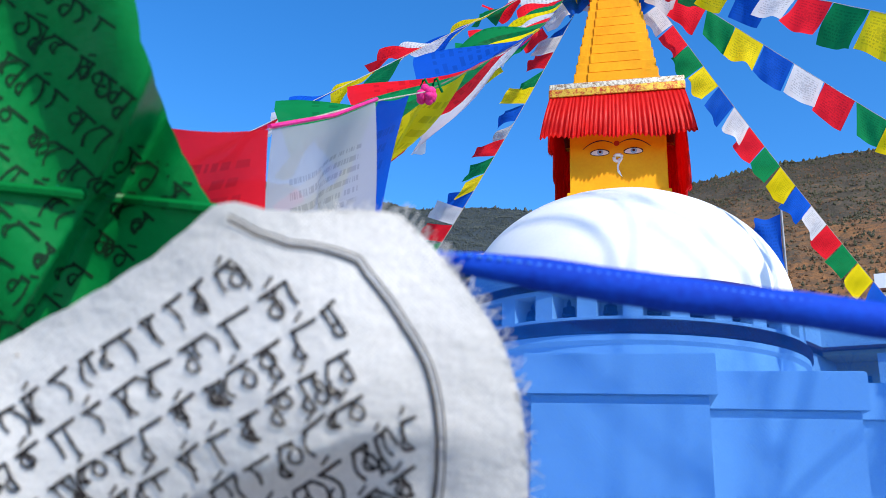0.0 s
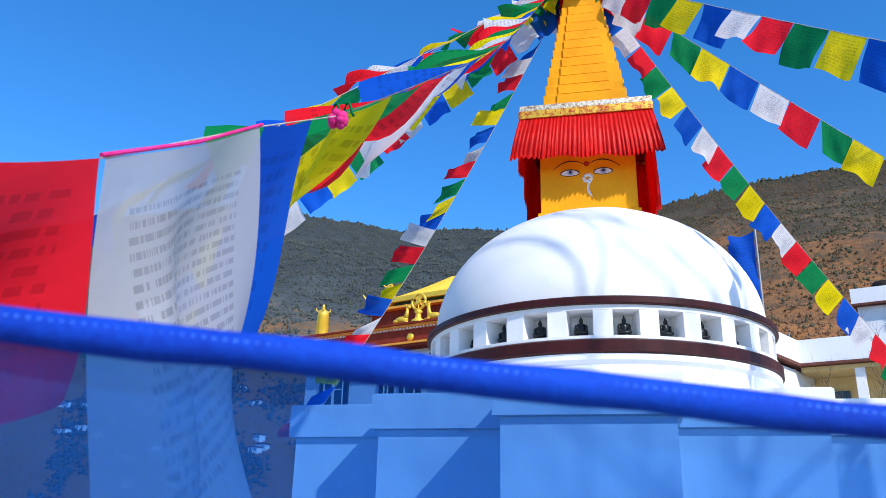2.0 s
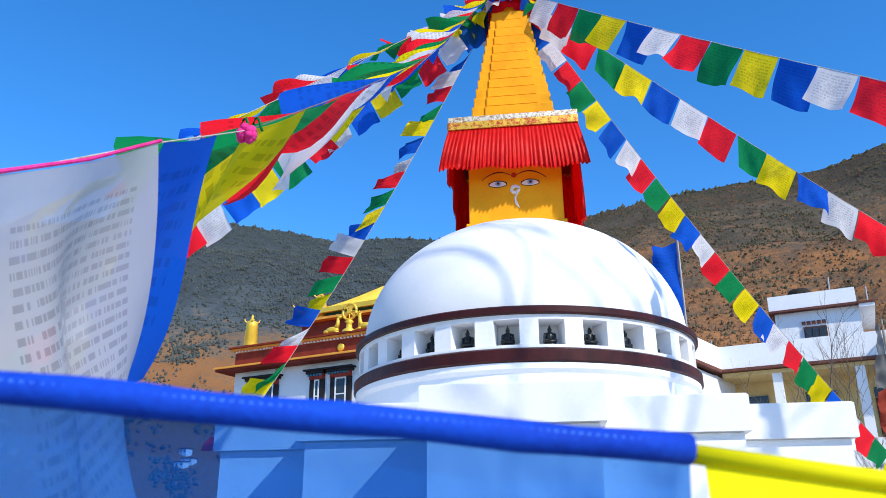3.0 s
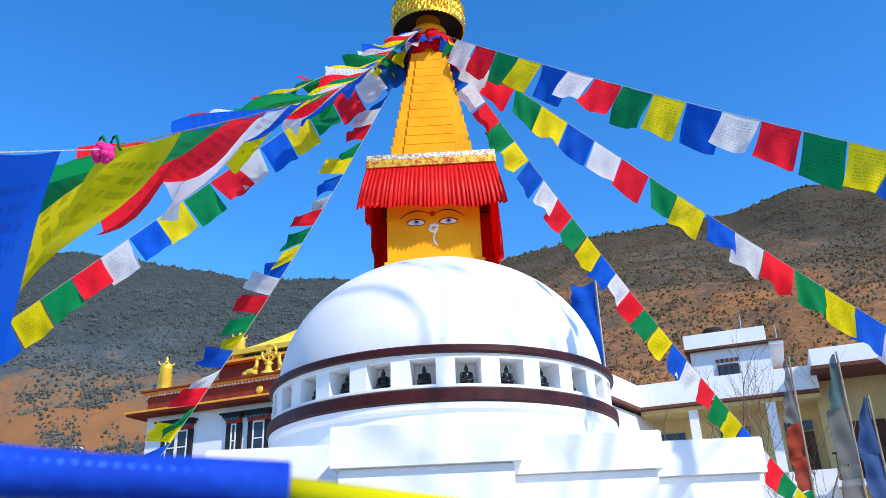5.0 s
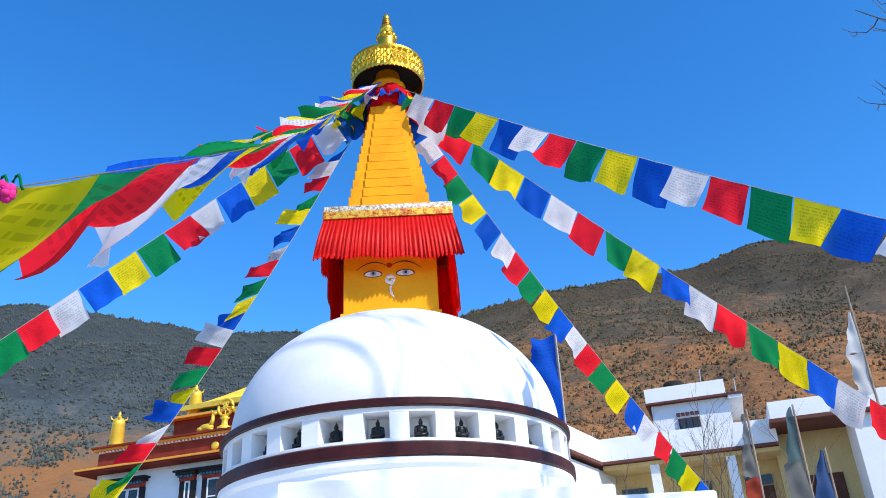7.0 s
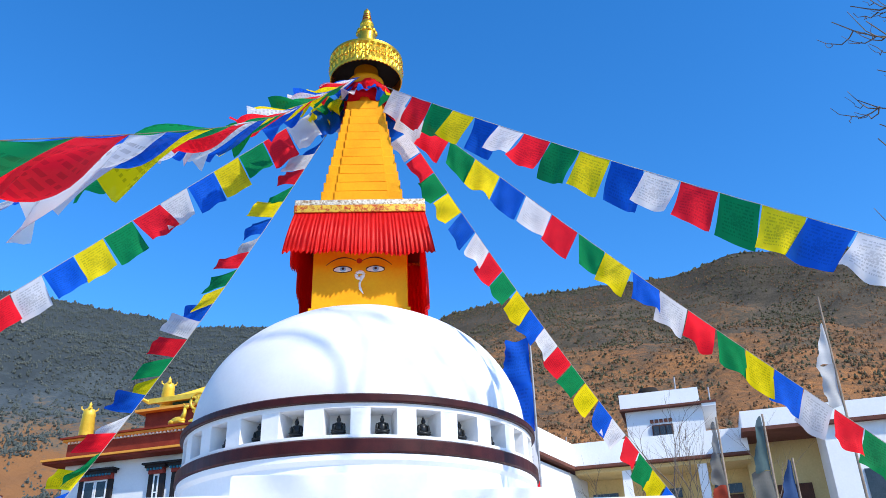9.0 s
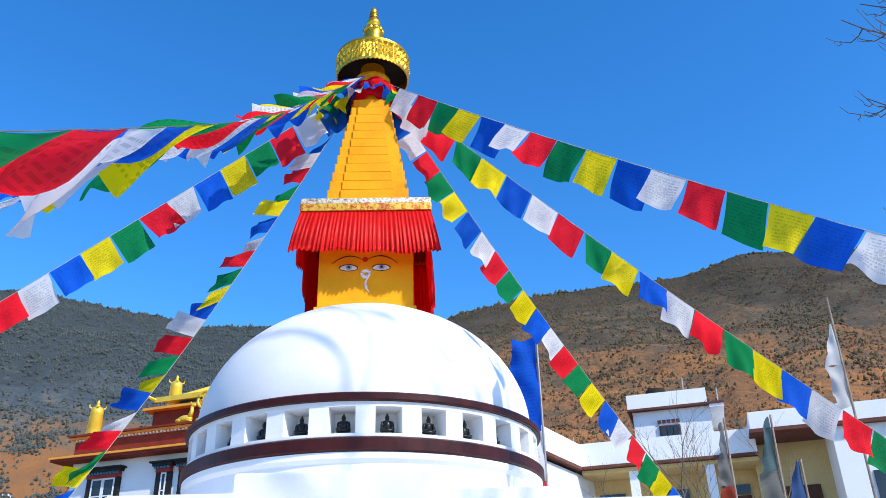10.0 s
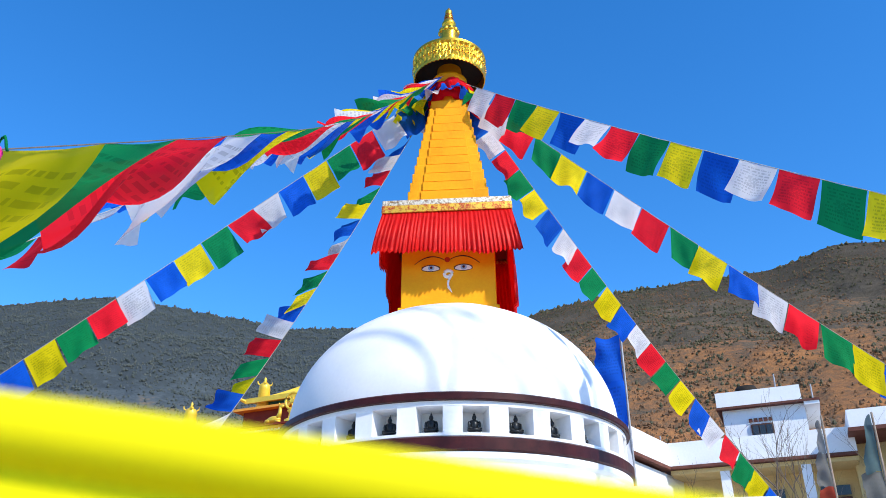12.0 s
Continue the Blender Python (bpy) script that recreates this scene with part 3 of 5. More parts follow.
def pleats(length, drop, flare, seed, ragged=0.02, cut=0.0, count=34):
    """A pleated hanging in the xz plane, facing -y; cut shortens the hem towards one end."""
    rg = random.Random(seed)
    ph = [rg.uniform(-1.5, 1.5) for _ in range(count + 3)]
    def f(u, v):
        x = (u - 0.5) * length * (1 + 0.14 * v * flare)
        k = u * count
        i = int(k)
        w = math.sin(2 * math.pi * k + ph[i] * (1 - (k - i)) + ph[i + 1] * (k - i))
        hem = drop * (1 - cut * u) + ragged * math.sin(7 * u + seed) + ragged * 0.6 * w
        bell = math.sin(v * math.pi * 0.62)
        slow = 0.5 * math.sin(9.5 * u + 1.7 * seed) + 0.5 * math.sin(23 * u + seed)
        return Vector((x + 0.012 * v * slow, -flare * 0.125 * bell - w * (0.004 + 0.008 * v * (1 + 0.6 * slow)) - 0.026 * v * slow, -hem * v - 0.045 * v * slow))
    bm = sheet(f, count * 6, 10)
    r = bmesh.ops.solidify(bm, geom=list(bm.faces), thickness=0.006)
    return bm


def hang(name, bm, mat, parent, m, label=""):
    bmesh.ops.transform(bm, matrix=m, verts=bm.verts)
    return part(name, bm, mat, parent, label, smooth=True)


for k, (turn, drop, cut) in enumerate(((0, 0.66, 0.0), (90, 1.26, 0.0), (180, 1.2, 0.0), (270, 1.25, 0.46))):
    m = pose(0, 0, 0, 0, 0, turn) @ Matrix.Translation((0, -0.815 if turn in (0, 180) else -0.77, 6.54))
    hang("pleated_skirt", pleats(1.66, drop, 1.0 if turn == 0 else 0.55, k + 3, 0.034 if turn == 0 else 0.06, cut), silk_red, stupa, m, "bright red pleated silk hanging")
    m2 = pose(0, 0, 0, 0, 0, turn)
    b = boxes((-0.835, 0.835, -0.845, -0.81, 6.515, 6.62), bevel=0.006)
    hang("brocade_band", b, brocade, stupa, m2, "gold and red brocade band")
    b = boxes((-0.83, 0.83, -0.838, -0.80, 6.62, 6.70), bevel=0.006)
    hang("pale_brocade_band", b, brocade_pale, stupa, m2, "silver-white brocade strip")

# thirteen steps
TIERS = 13
Z0, Z1 = 6.69, 8.70
for k in range(TIERS):
    hw = 0.57 + (0.255 - 0.57) * k / (TIERS - 1)
    z0, z1 = Z0 + (Z1 - Z0) * k / TIERS, Z0 + (Z1 - Z0) * (k + 1) / TIERS
    bm = boxes((-hw, hw, -hw, hw, z0, z1 + 0.002), bevel=0.010)
    inn = hw * 0.66
    box(bm, -inn, inn, -hw - 0.022, hw + 0.022, z0 + 0.012, z1 - 0.012)
    box(bm, -hw - 0.022, hw + 0.022, -inn, inn, z0 + 0.012, z1 - 0.012)
    part("spire_step", bm, saffron, stupa)
part("neck", lathe(((0.22, 8.69), (0.24, 8.95), (0.20, 9.10), (0.25, 9.16), (0.27, 9.22), (0.20, 9.28), (0.18, 9.46)), 32), saffron, stupa, "saffron lotus neck under the parasol", smooth=True)


def parasol_wobble(i, a, r, z):
    if i in (2, 3, 4, 5, 6):
        return r + 0.010 * math.sin(a * 36) * (1 if i % 2 else -1) + 0.006 * math.sin(a * 13), z
    if i == 0 or i == 11:
        return r, z + 0.016 * abs(math.sin(a * 26))
    return r, z


par = part("parasol", lathe(((0.545, 9.235), (0.55, 9.27), (0.545, 9.32), (0.555, 9.38), (0.545, 9.44), (0.552, 9.50), (0.545, 9.55), (0.565, 9.585), (0.56, 9.63), (0.50, 9.66), (0.53, 9.60), (0.53, 9.235)), 208, close=True, wobble=parasol_wobble), gold, stupa, "gilded embossed parasol drum with scalloped rim")
part("parasol_top", lathe(((0.548, 9.625), (0.44, 9.66), (0.28, 9.70), (0.15, 9.74), (0.0, 9.79)), 48), gold, par, smooth=True)
# Shade inside the hollow parasol is painted as a near-black disc.
part("parasol_ceiling", lathe(((0.535, 9.42), (0.0, 9.46)), 48), shade_and_tank_black, par, "underside of the parasol, the hollow's shade put in its near-black colour")
tagged(part("pearl_row", (lambda b: [bmesh.ops.create_icosphere(b, subdivisions=1, radius=0.014, matrix=Matrix.Translation((0.562 * math.cos(2 * math.pi * k / 72), 0.562 * math.sin(2 * math.pi * k / 72), 9.415))) for k in range(72)] and b)(bmesh.new()), gold, par, smooth=True), kind="stuff")
fin = part("finial", lathe(((0.17, 9.78), (0.16, 9.95), (0.13, 10.08), (0.15, 10.16), (0.13, 10.25), (0.085, 10.29), (0.082, 10.31), (0.108, 10.345), (0.112, 10.38), (0.095, 10.42), (0.072, 10.455), (0.066, 10.48), (0.074, 10.50), (0.062, 10.525), (0.068, 10.545), (0.054, 10.57), (0.050, 10.59), (0.058, 10.62), (0.052, 10.655), (0.030, 10.68), (0.024, 10.70), (0.012, 10.72), (0.0, 10.725)), 32), gold, stupa, "ringed golden finial", smooth=True)
for k in range(10):
    a = 2 * math.pi * k / 10
    b = bmesh.new()
    bmesh.ops.create_uvsphere(b, u_segments=10, v_segments=7, radius=0.050, matrix=Matrix.Translation((0.125 * math.cos(a), 0.125 * math.sin(a), 10.20)) @ Matrix.Diagonal((1, 1, 1.15, 1)))
    part("lotus_petal", b, gold, fin, smooth=True)
for z, r in ((10.475, 0.072), (10.522, 0.066), (10.566, 0.058)):
    part("dark_ring", lathe(((r, z), (r + 0.004, z + 0.007), (r, z + 0.014)), 24), lintel_red, fin)


# ---- strings of flags ----
ORDER = ("white", "red", "green", "yellow", "blue")


def flag_part(parent, p0, p1, down, h, color, seed, wave=0.05, mat=None, name="flag", label="", nu=10, nv=10, skew=0.0, sag=0.02):
    rg = random.Random(seed)
    p0, p1, down = Vector(p0), Vector(p1), Vector(down).normalized()
    along = (p1 - p0)
    n = along.cross(down).normalized()
    a1, a2, a3 = rg.uniform(0, 6.3), rg.uniform(0, 6.3), rg.uniform(0, 6.3)
    tw = rg.uniform(-0.5, 0.5)
    curl = rg.uniform(-0.2, 0.2)
    hh = h * rg.uniform(0.94, 1.05)
    w = along.length

    def f(u, v):
        p = p0 + along * u - Vector((0, 0, sag * w * math.sin(math.pi * u)))
        q = p + down * hh * v * (1 - 0.03 * math.sin(3 * u + a1)) + along * skew * v
        d = wave * w * 2 * v * (0.55 * math.sin(5.5 * u + 2.2 * v + a1) + 0.35 * math.sin(9 * u - 3 * v + a2) + 0.25 * math.sin(4 * v + a3)) + tw * wave * w * 3 * v * (u - 0.5) + curl * wave * w * 5 * v * v
        return q + n * d
    bm = sheet(f, nu, nv)
    return part(name, bm, mat or CL[color], parent, label or color + " printed cotton flag", smooth=True)


def flag_string(start, step, first, last, sag, span, phase, lean, seed, h=0.44, wave=0.075, perp=0.35, label="", gap=0.02, wild=0.22):
    """A sagging cord from the spire with flags sewn along it; step is the vector for each flag."""
    start, step = Vector(start), Vector(step)

    def at(k):
        return start + step * k - Vector((0, 0, sag * k * (span - k) / (span * span / 4)))
    ob = thing("prayer_flag_string", Matrix.Identity(4), label, "prayer flags", "strings of prayer flags from the spire")
    part("cord", tube([at(span * i / 40) for i in range(41)], 0.0035, 5), cord_mat, ob)
    rg = random.Random(seed)
    k = first
    while k < last:
        a, b = at(k + gap), at(k + 1 - gap)
        d = (b - a).normalized()
        down = Vector((0, 0, -1))
        across = (down - d * down.dot(d)).normalized()
        hangs = down * (1 - perp) + across * perp + Vector(lean) + Vector((rg.uniform(-wild, wild), rg.uniform(-0.25, 0.25), rg.uniform(-wild, wild) * 0.5))
        j = int(round(k - first))
        flag_part(ob, a, b, hangs, h, ORDER[(j + phase) % 5], seed * 100 + j, wave * rg.uniform(0.5, 1.5))
        k += 1
    return ob


flag_string((0.15, -0.10, 9.15), (0.272, -0.235, -0.284), 1.0, 19, 0.10, 19, 0, (-0.30, -0.06, 0), 11, label="long string of five-coloured printed cotton flags above the plaza")
flag_string((0.20, 0.0, 9.15), (0.356, 0.030, -0.289), 0.96, 21, 0.14, 21, 0, (-0.06, 0.0, 0), 12, label="string of five-coloured flags sloping down beside the white building")
flag_string((0.20, 0.10, 9.15), (0.204, 0.122, -0.256), 0.99, 26, 0.29, 26, 4, (-0.28, 0.0, 0), 13, h=0.38, perp=0.6, label="steep string of small five-coloured flags behind the dome")
flag_string((-0.20, 0.0, 9.15), (-0.310, -0.059, -0.281), 1.0, 20, 0.02, 20, 4, (0.22, 0.0, 0), 14, perp=0.5, h=0.43, label="string of five-coloured flags with creased sheets")
flag_string((-0.20, 0.10, 9.15), (-0.132, -0.023, -0.254), 1.0, 26, 0.30, 26, 2, (-0.85, 0.0, 0.95), 15, h=0.35, perp=0.0, wave=0.14, wild=0.6, gap=0.02, label="steep string of flags blown about beside the temple")
flag_string((-0.15, -0.10, 9.15), (-0.207, -0.265, -0.302), 1.0, 18, 0.03, 18, 3, (-0.75, 0.1, 0.70), 16, wave=0.14, wild=0.3, label="string of flags blown nearly edge-on by the wind")

# cloth ends knotted round the neck of the spire
bundle = thing("cloth_bundle", Matrix.Identity(4), "bunched red, blue, green and yellow cloth ends tied round the neck", "cloth")
part("wrap", lathe(((0.26, 8.74), (0.33, 8.80), (0.30, 8.90), (0.35, 8.98), (0.31, 9.06), (0.26, 9.10)), 60, wobble=lambda i, a, r, z: (r + 0.02 * math.sin(7 * a + i) + 0.012 * math.sin(17 * a + 2 * i), z + 0.03 * math.sin(3 * a + i))), CL["red"], bundle, "red cloth wound round the neck", smooth=True)
for i in range(20):
    a = radians(18 * i + 5)
    p = Vector((0.34 * math.sin(a), -0.34 * math.cos(a), 9.02 - 0.05 * (i % 3)))
    q = Vector((0.36 * math.sin(a + 0.75), -0.36 * math.cos(a + 0.75), 8.98 - 0.06 * (i % 2)))
    flag_part(bundle, p, q, (0.5 * math.sin(a), -0.5 * math.cos(a), -0.8), 0.16 + 0.14 * ((i * 7) % 5) / 5 if math.cos(a) > 0.2 else 0.40, ("red", "blue", "green", "yellow", "blue", "white")[i % 6], 900 + i, 0.22)

# the long string that comes right down to the eye
NEAR_TOP = Vector((-0.06, -0.30, 9.12))
KNOT = Vector((-0.2165, -8.774, 2.201))
near = thing("prayer_flag_string", Matrix.Identity(4), "long string of large bright flags tied with a pink knot", "prayer flags", "strings of prayer flags from the spire")


def near_at(t):
    p = NEAR_TOP.lerp(KNOT, t)
    return p + Vector((-0.35 * math.sin(math.pi * t) * (1 - t), 0, -0.28 * math.sin(math.pi * t)))


part("cord", tube([near_at(i / 40) for i in range(41)], 0.0015, 5), bark, near)
N_FAR = 25
rg = random.Random(21)
for i in range(N_FAR):
    a, b = near_at((i + 0.01) / N_FAR), near_at((i + 0.99) / N_FAR)
    j = N_FAR - 1 - i
    col = ("yellow", "green", "red", "white", "blue")[j % 5]
    lean = Vector((-0.82 + rg.uniform(-0.14, 0.14), 0.0 + rg.uniform(-0.2, 0.2), -0.42))
    if j == 0:
        lean = Vector((-0.68, 0.14, -0.66))
    flag_part(near, a, b, lean, 0.42 if j > 6 else (0.46 if j > 1 else 0.56), col, 500 + i, 0.15 if j > 4 else 0.20, skew=0.12)
A, B, C = Vector((-0.181, -9.152, 1.976)), Vector((-0.161, -9.497, 1.760)), Vector((-0.125, -9.77, 1.632))
part("hem_cord", tube([KNOT, A, B], 0.0012, 6), cord_mat, near)
flag_part(near, KNOT.lerp(A, 0.42), A.lerp(KNOT, 0.03), (-0.36, 0.16, -0.90), 0.44, "blue", 601, 0.10, nu=16, nv=16)
flag_part(near, A.lerp(B, 0.02), B.lerp(A, 0.02), (-0.02, 0.10, -1), 0.46, "white", 602, 0.15, mat=white_large, nu=24, nv=24)
flag_part(near, B.lerp(C, 0.01), C, (-0.08, 0.05, -1), 0.24, "red", 603, 0.10, nu=24, nv=24)
part("pink_hem", tube([A + Vector((0, 0, 0.003)), A.lerp(B, 0.5) + Vector((0, 0, -0.004)), B + Vector((0, 0, 0.003))], 0.0026, 6), pink_silk, near, "pink silk hem")
bm = bmesh.new()
rg = random.Random(4)
for i in range(14):
    v = Vector((rg.uniform(-1, 1), rg.uniform(-1, 1), rg.uniform(-1, 1))).normalized() * 0.013
    bmesh.ops.create_uvsphere(bm, u_segments=8, v_segments=6, radius=0.0095, matrix=Matrix.Translation(KNOT + v + Vector((0.0, 0, -0.008))))
tagged(part("knot", bm, pink_silk, near, "bright pink yarn knot", smooth=True), kind="stuff")
bm = bmesh.new()
for s in (-1, 1):
    tube([KNOT + Vector((0.012 * s + 0.004 * i, 0, 0.012 + 0.016 * math.sin(i * 0.9))) for i in range(6)], 0.0028, 5, bm)
part("knot_tail", bm, CL["green"], near, "green tie ends", smooth=True)

# ---- the cloths close to the eye ----
EYE0 = Vector((0.1678, -10.1227, 1.4284))
AH = Vector((-0.2309, 0.9239, 0.3075)).normalized()
LEVEL = AH.cross((0, 0, 1)).normalized()
RT = LEVEL * math.cos(radians(2.52)) + LEVEL.cross(AH) * math.sin(radians(2.52))
UP = RT.cross(AH)
HEM0, HEM1, HEM2 = Vector((0.1067, -9.9287, 1.4917)), Vector((0.3856, -9.8308, 1.472)), Vector((0.80, -9.80, 1.408))


def fan_point(cx, cy, ang, rad, q, depth):
    """A place on a near cloth: q of the way from its middle to its rim."""
    r = float(np.interp(ang, [a for a in sorted(rad)], [rad[a] for a in sorted(rad)])) * q
    x, y = cx + r * math.cos(radians(ang)), cy + r * math.sin(radians(ang))
    d = depth(x, y)
    return EYE0 + AH * d + RT * (x * d) + UP * (y * d)


def fan(cx, cy, rad, depth, rings=26, seg=150):
    bm = bmesh.new()
    lay = bm.loops.layers.uv.verify()
    g = [[bm.verts.new(fan_point(cx, cy, -180 + 360 * k / seg, rad, max(0.001, i / rings), depth)) for k in range(seg)] for i in range(rings + 1)]
    for i in range(rings):
        for k in range(seg):
            k2 = (k + 1) % seg
            f = bm.faces.new((g[i][k], g[i][k2], g[i + 1][k2], g[i + 1][k]))
            for lp in f.loops:
                v = lp.vert.co - EYE0
                d = v.dot(AH)
                lp[lay].uv = (v.dot(RT) / d * 0.8 + 0.5, v.dot(UP) / d * 0.8 + 0.5)
    return bm


# rims in fractions of the distance, by angle
W_RIM = {-180: 0.372, -150: 0.349, -120: 0.295, -90: 0.274, -60: 0.308, -40: 0.387, -20: 0.437, -10: 0.428, 0: 0.42, 10: 0.417, 20: 0.413, 30: 0.401, 40: 0.396, 48: 0.395, 56: 0.362, 64: 0.329, 72: 0.315, 80: 0.315, 84: 0.306, 90: 0.275, 100: 0.244, 115: 0.228, 130: 0.231, 145: 0.253, 160: 0.297, 170: 0.355, 180: 0.372}
G_RIM = {-180: 0.246, -150: 0.267, -120: 0.38, -105: 0.306, -90: 0.216, -75: 0.181, -60: 0.167, -45: 0.165, -30: 0.172, -15: 0.186, -8: 0.196, 0: 0.177, 15: 0.16, 30: 0.159, 45: 0.173, 60: 0.207, 75: 0.296, 90: 0.315, 120: 0.364, 150: 0.267, 180: 0.246}
WC, GC = (-0.317, -0.251), (-0.478, 0.078)


def w_depth(x, y):
    under = max(0.0, -0.228 - 0.10 * max(0.0, -0.10 - x) * 4 - y)
    d = 0.200 + 0.012 * (x + 0.32) + 0.005 * math.sin(7 * x + 4 * y) + 0.003 * math.sin(15 * y - 6 * x) + 0.06 * max(0.0, x + 0.02) ** 2
    return d + 0.02 * math.exp(-((y - 0.06 + 0.4 * (x + 0.3)) / 0.05) ** 2) * max(0.0, -x - 0.30) + (0.08 + 0.34 * smooth_step(0.05, 0.20, -x)) * under


def g_depth(x, y):
    edge = -0.40 + 0.05 * math.sin(6 * y) - 0.30 * max(0.0, 0.22 - y)
    flap = smooth_step(-0.012, 0.012, edge - x)
    return 0.345 + 0.014 * math.sin(9 * x + 3 * y) - 0.030 * flap + 0.030 * math.exp(-((x - edge - 0.03) / 0.022) ** 2) * smooth_step(0.0, 0.14, y) + 0.007 * math.sin(26 * (x + 0.4 * y)) + 0.05 * max(0.0, x + 0.40)


def on_fan(x, y, depth, lift=0.0006):
    d = depth(x, y) - lift
    return EYE0 + AH * d + RT * (x * d) + UP * (y * d)


def bars(depth, mat, parent, lines, tilt, inside, seed, size, label):
    """Rows of unreadable print as short bars that follow the cloth, one mesh for each row."""
    rg = random.Random(seed)
    ct, st = math.cos(tilt), math.sin(tilt)

    def stroke(bm, s0, t0, s1, t1, w):
        ds, dt = s1 - s0, t1 - t0
        ln = math.hypot(ds, dt) or 1e-6
        ps, pt = -dt / ln * w / 2, ds / ln * w / 2
        n = max(1, int(ln / 0.012))
        prev = None
        for i in range(n + 1):
            c = (s0 + ds * i / n, t0 + dt * i / n)
            row = []
            for sg in (-1, 1):
                s, t = c[0] + sg * ps, c[1] + sg * pt
                row.append(bm.verts.new(on_fan(s * ct - t * st, s * st + t * ct, depth)))
            if prev:
                bm.faces.new((prev[0], row[0], row[1], prev[1]))
            prev = row
    for t in lines:
        bm = bmesh.new()
        s = -0.9
        while s < 0.6:
            w = size * rg.uniform(0.55, 1.15)
            x, y = s * ct - t * st, s * st + t * ct
            x2, y2 = (s + w) * ct - t * st, (s + w) * st + t * ct
            if inside(x, y) and inside(x2, y2):
                th = size * 0.085
                stroke(bm, s, t, s + w * 0.9, t + rg.uniform(-0.1, 0.1) * size, th * 1.2)
                for i in range(rg.choice((1, 2, 2, 3))):
                    q = s + w * (0.12 + 0.36 * i) + rg.uniform(-0.05, 0.05) * size
                    dp = size * rg.uniform(0.45, 1.0)
                    bend = rg.uniform(-0.35, 0.35)
                    arc = [(q + size * bend * math.sin(2.6 * k / 5), t - dp * k / 5) for k in range(6)]
                    if rg.random() < 0.55:
                        arc += [(arc[-1][0] - size * 0.28 * math.sin(k * 0.75), arc[-1][1] + size * 0.22 * (1 - math.cos(k * 0.75))) for k in range(1, 5)]
                    for (a, b), (c, d) in zip(arc, arc[1:]):
                        stroke(bm, a, b, c, d, th * rg.uniform(0.8, 1.3))
                if rg.random() < 0.45:
                    stroke(bm, s + w * 0.3, t + 0.20 * size, s + w * 0.65, t + 0.34 * size, th * 0.9)
            s += w + size * rg.uniform(0.06, 0.28)
        if len(bm.faces):
            part("print_line", bm, mat, parent, label)
        else:
            bm.free()


def in_rim(c, rim, q):
    xs = sorted(rim)
    def f(x, y):
        a, r = math.degrees(math.atan2(y - c[1], x - c[0])), math.hypot(x - c[0], y - c[1])
        return r < q * float(np.interp(a, xs, [rim[k] for k in xs]))
    return f


def in_print(x, y):
    """Inside the printed border of the white flag."""
    a, r = math.degrees(math.atan2(y - WC[1], x - WC[0])), math.hypot(x - WC[0], y - WC[1])
    rim = float(np.interp(a, sorted(W_RIM), [W_RIM[k] for k in sorted(W_RIM)]))
    return r < rim * float(np.interp(a, (-180, -55, 8, 45, 80, 100, 180), (0.9, 0.67, 0.69, 0.73, 0.86, 0.91, 0.95)))


hem = thing("prayer_flag_string", Matrix.Identity(4), "white, thin blue and yellow flags on a stitched hem", "prayer flags", "strings of prayer flags close by")
wf = part("white_flag", fan(*WC, W_RIM, w_depth), white_near, hem, "white cotton flag printed in black, frayed along its curled edge", smooth=True)
bars(w_depth, ink_black, wf, [-0.60 + 0.056 * i for i in range(17)], radians(33), in_print, 31, 0.044, "row of black printed bars")
for q0, q1 in ((0.0, 0.011), (0.026, 0.031)):
    bm = bmesh.new()
    prev = None
    for i in range(90):
        a = -55 + 135 * i / 89
        at_rim = float(np.interp(a, (-55, -10, 8, 45, 80), (0.70, 0.72, 0.74, 0.78, 0.92)))
        row = []
        for q in (q0, q1):
            p = fan_point(*WC, a, W_RIM, at_rim + q, lambda x, y: w_depth(x, y) - 0.0006)
            row.append(bm.verts.new(p))
        if prev:
            bm.faces.new((prev[0], row[0], row[1], prev[1]))
        prev = row
    part("border_line", bm, ink_black, wf, "black printed border line")
bm = bmesh.new()
rg = random.Random(8)
for i in range(150):
    a = rg.uniform(-20, 60)
    p0 = fan_point(*WC, a, W_RIM, 0.985, w_depth)
    p1 = fan_point(*WC, a + rg.uniform(-3, 3), W_RIM, 1.0 + rg.uniform(0.005, 0.05), w_depth)
    tube([p0, p0.lerp(p1, 0.5) + Vector((rg.uniform(-1, 1), 0, rg.uniform(-1, 1))) * 0.001, p1], 0.00012, 3, bm)
part("frayed_threads", bm, white_near, wf, "loose white threads along the torn edge")
gf = part("green_flag", fan(*GC, G_RIM, g_depth), green_near, near, "glossy green flag printed with dark characters, folded over", smooth=True)
bars(g_depth, ink_green, gf, [-0.40 + 0.052 * i for i in range(16)], radians(-38), in_rim(GC, G_RIM, 0.9), 33, 0.036, "row of dark green printed bars")
part("stitched_seam", tube([on_fan(-0.62 + 0.34 * i / 12, 0.085 - 0.035 * i / 12, g_depth, 0.003) for i in range(13)], 0.0022, 6), green_near, gf, "rolled green seam")

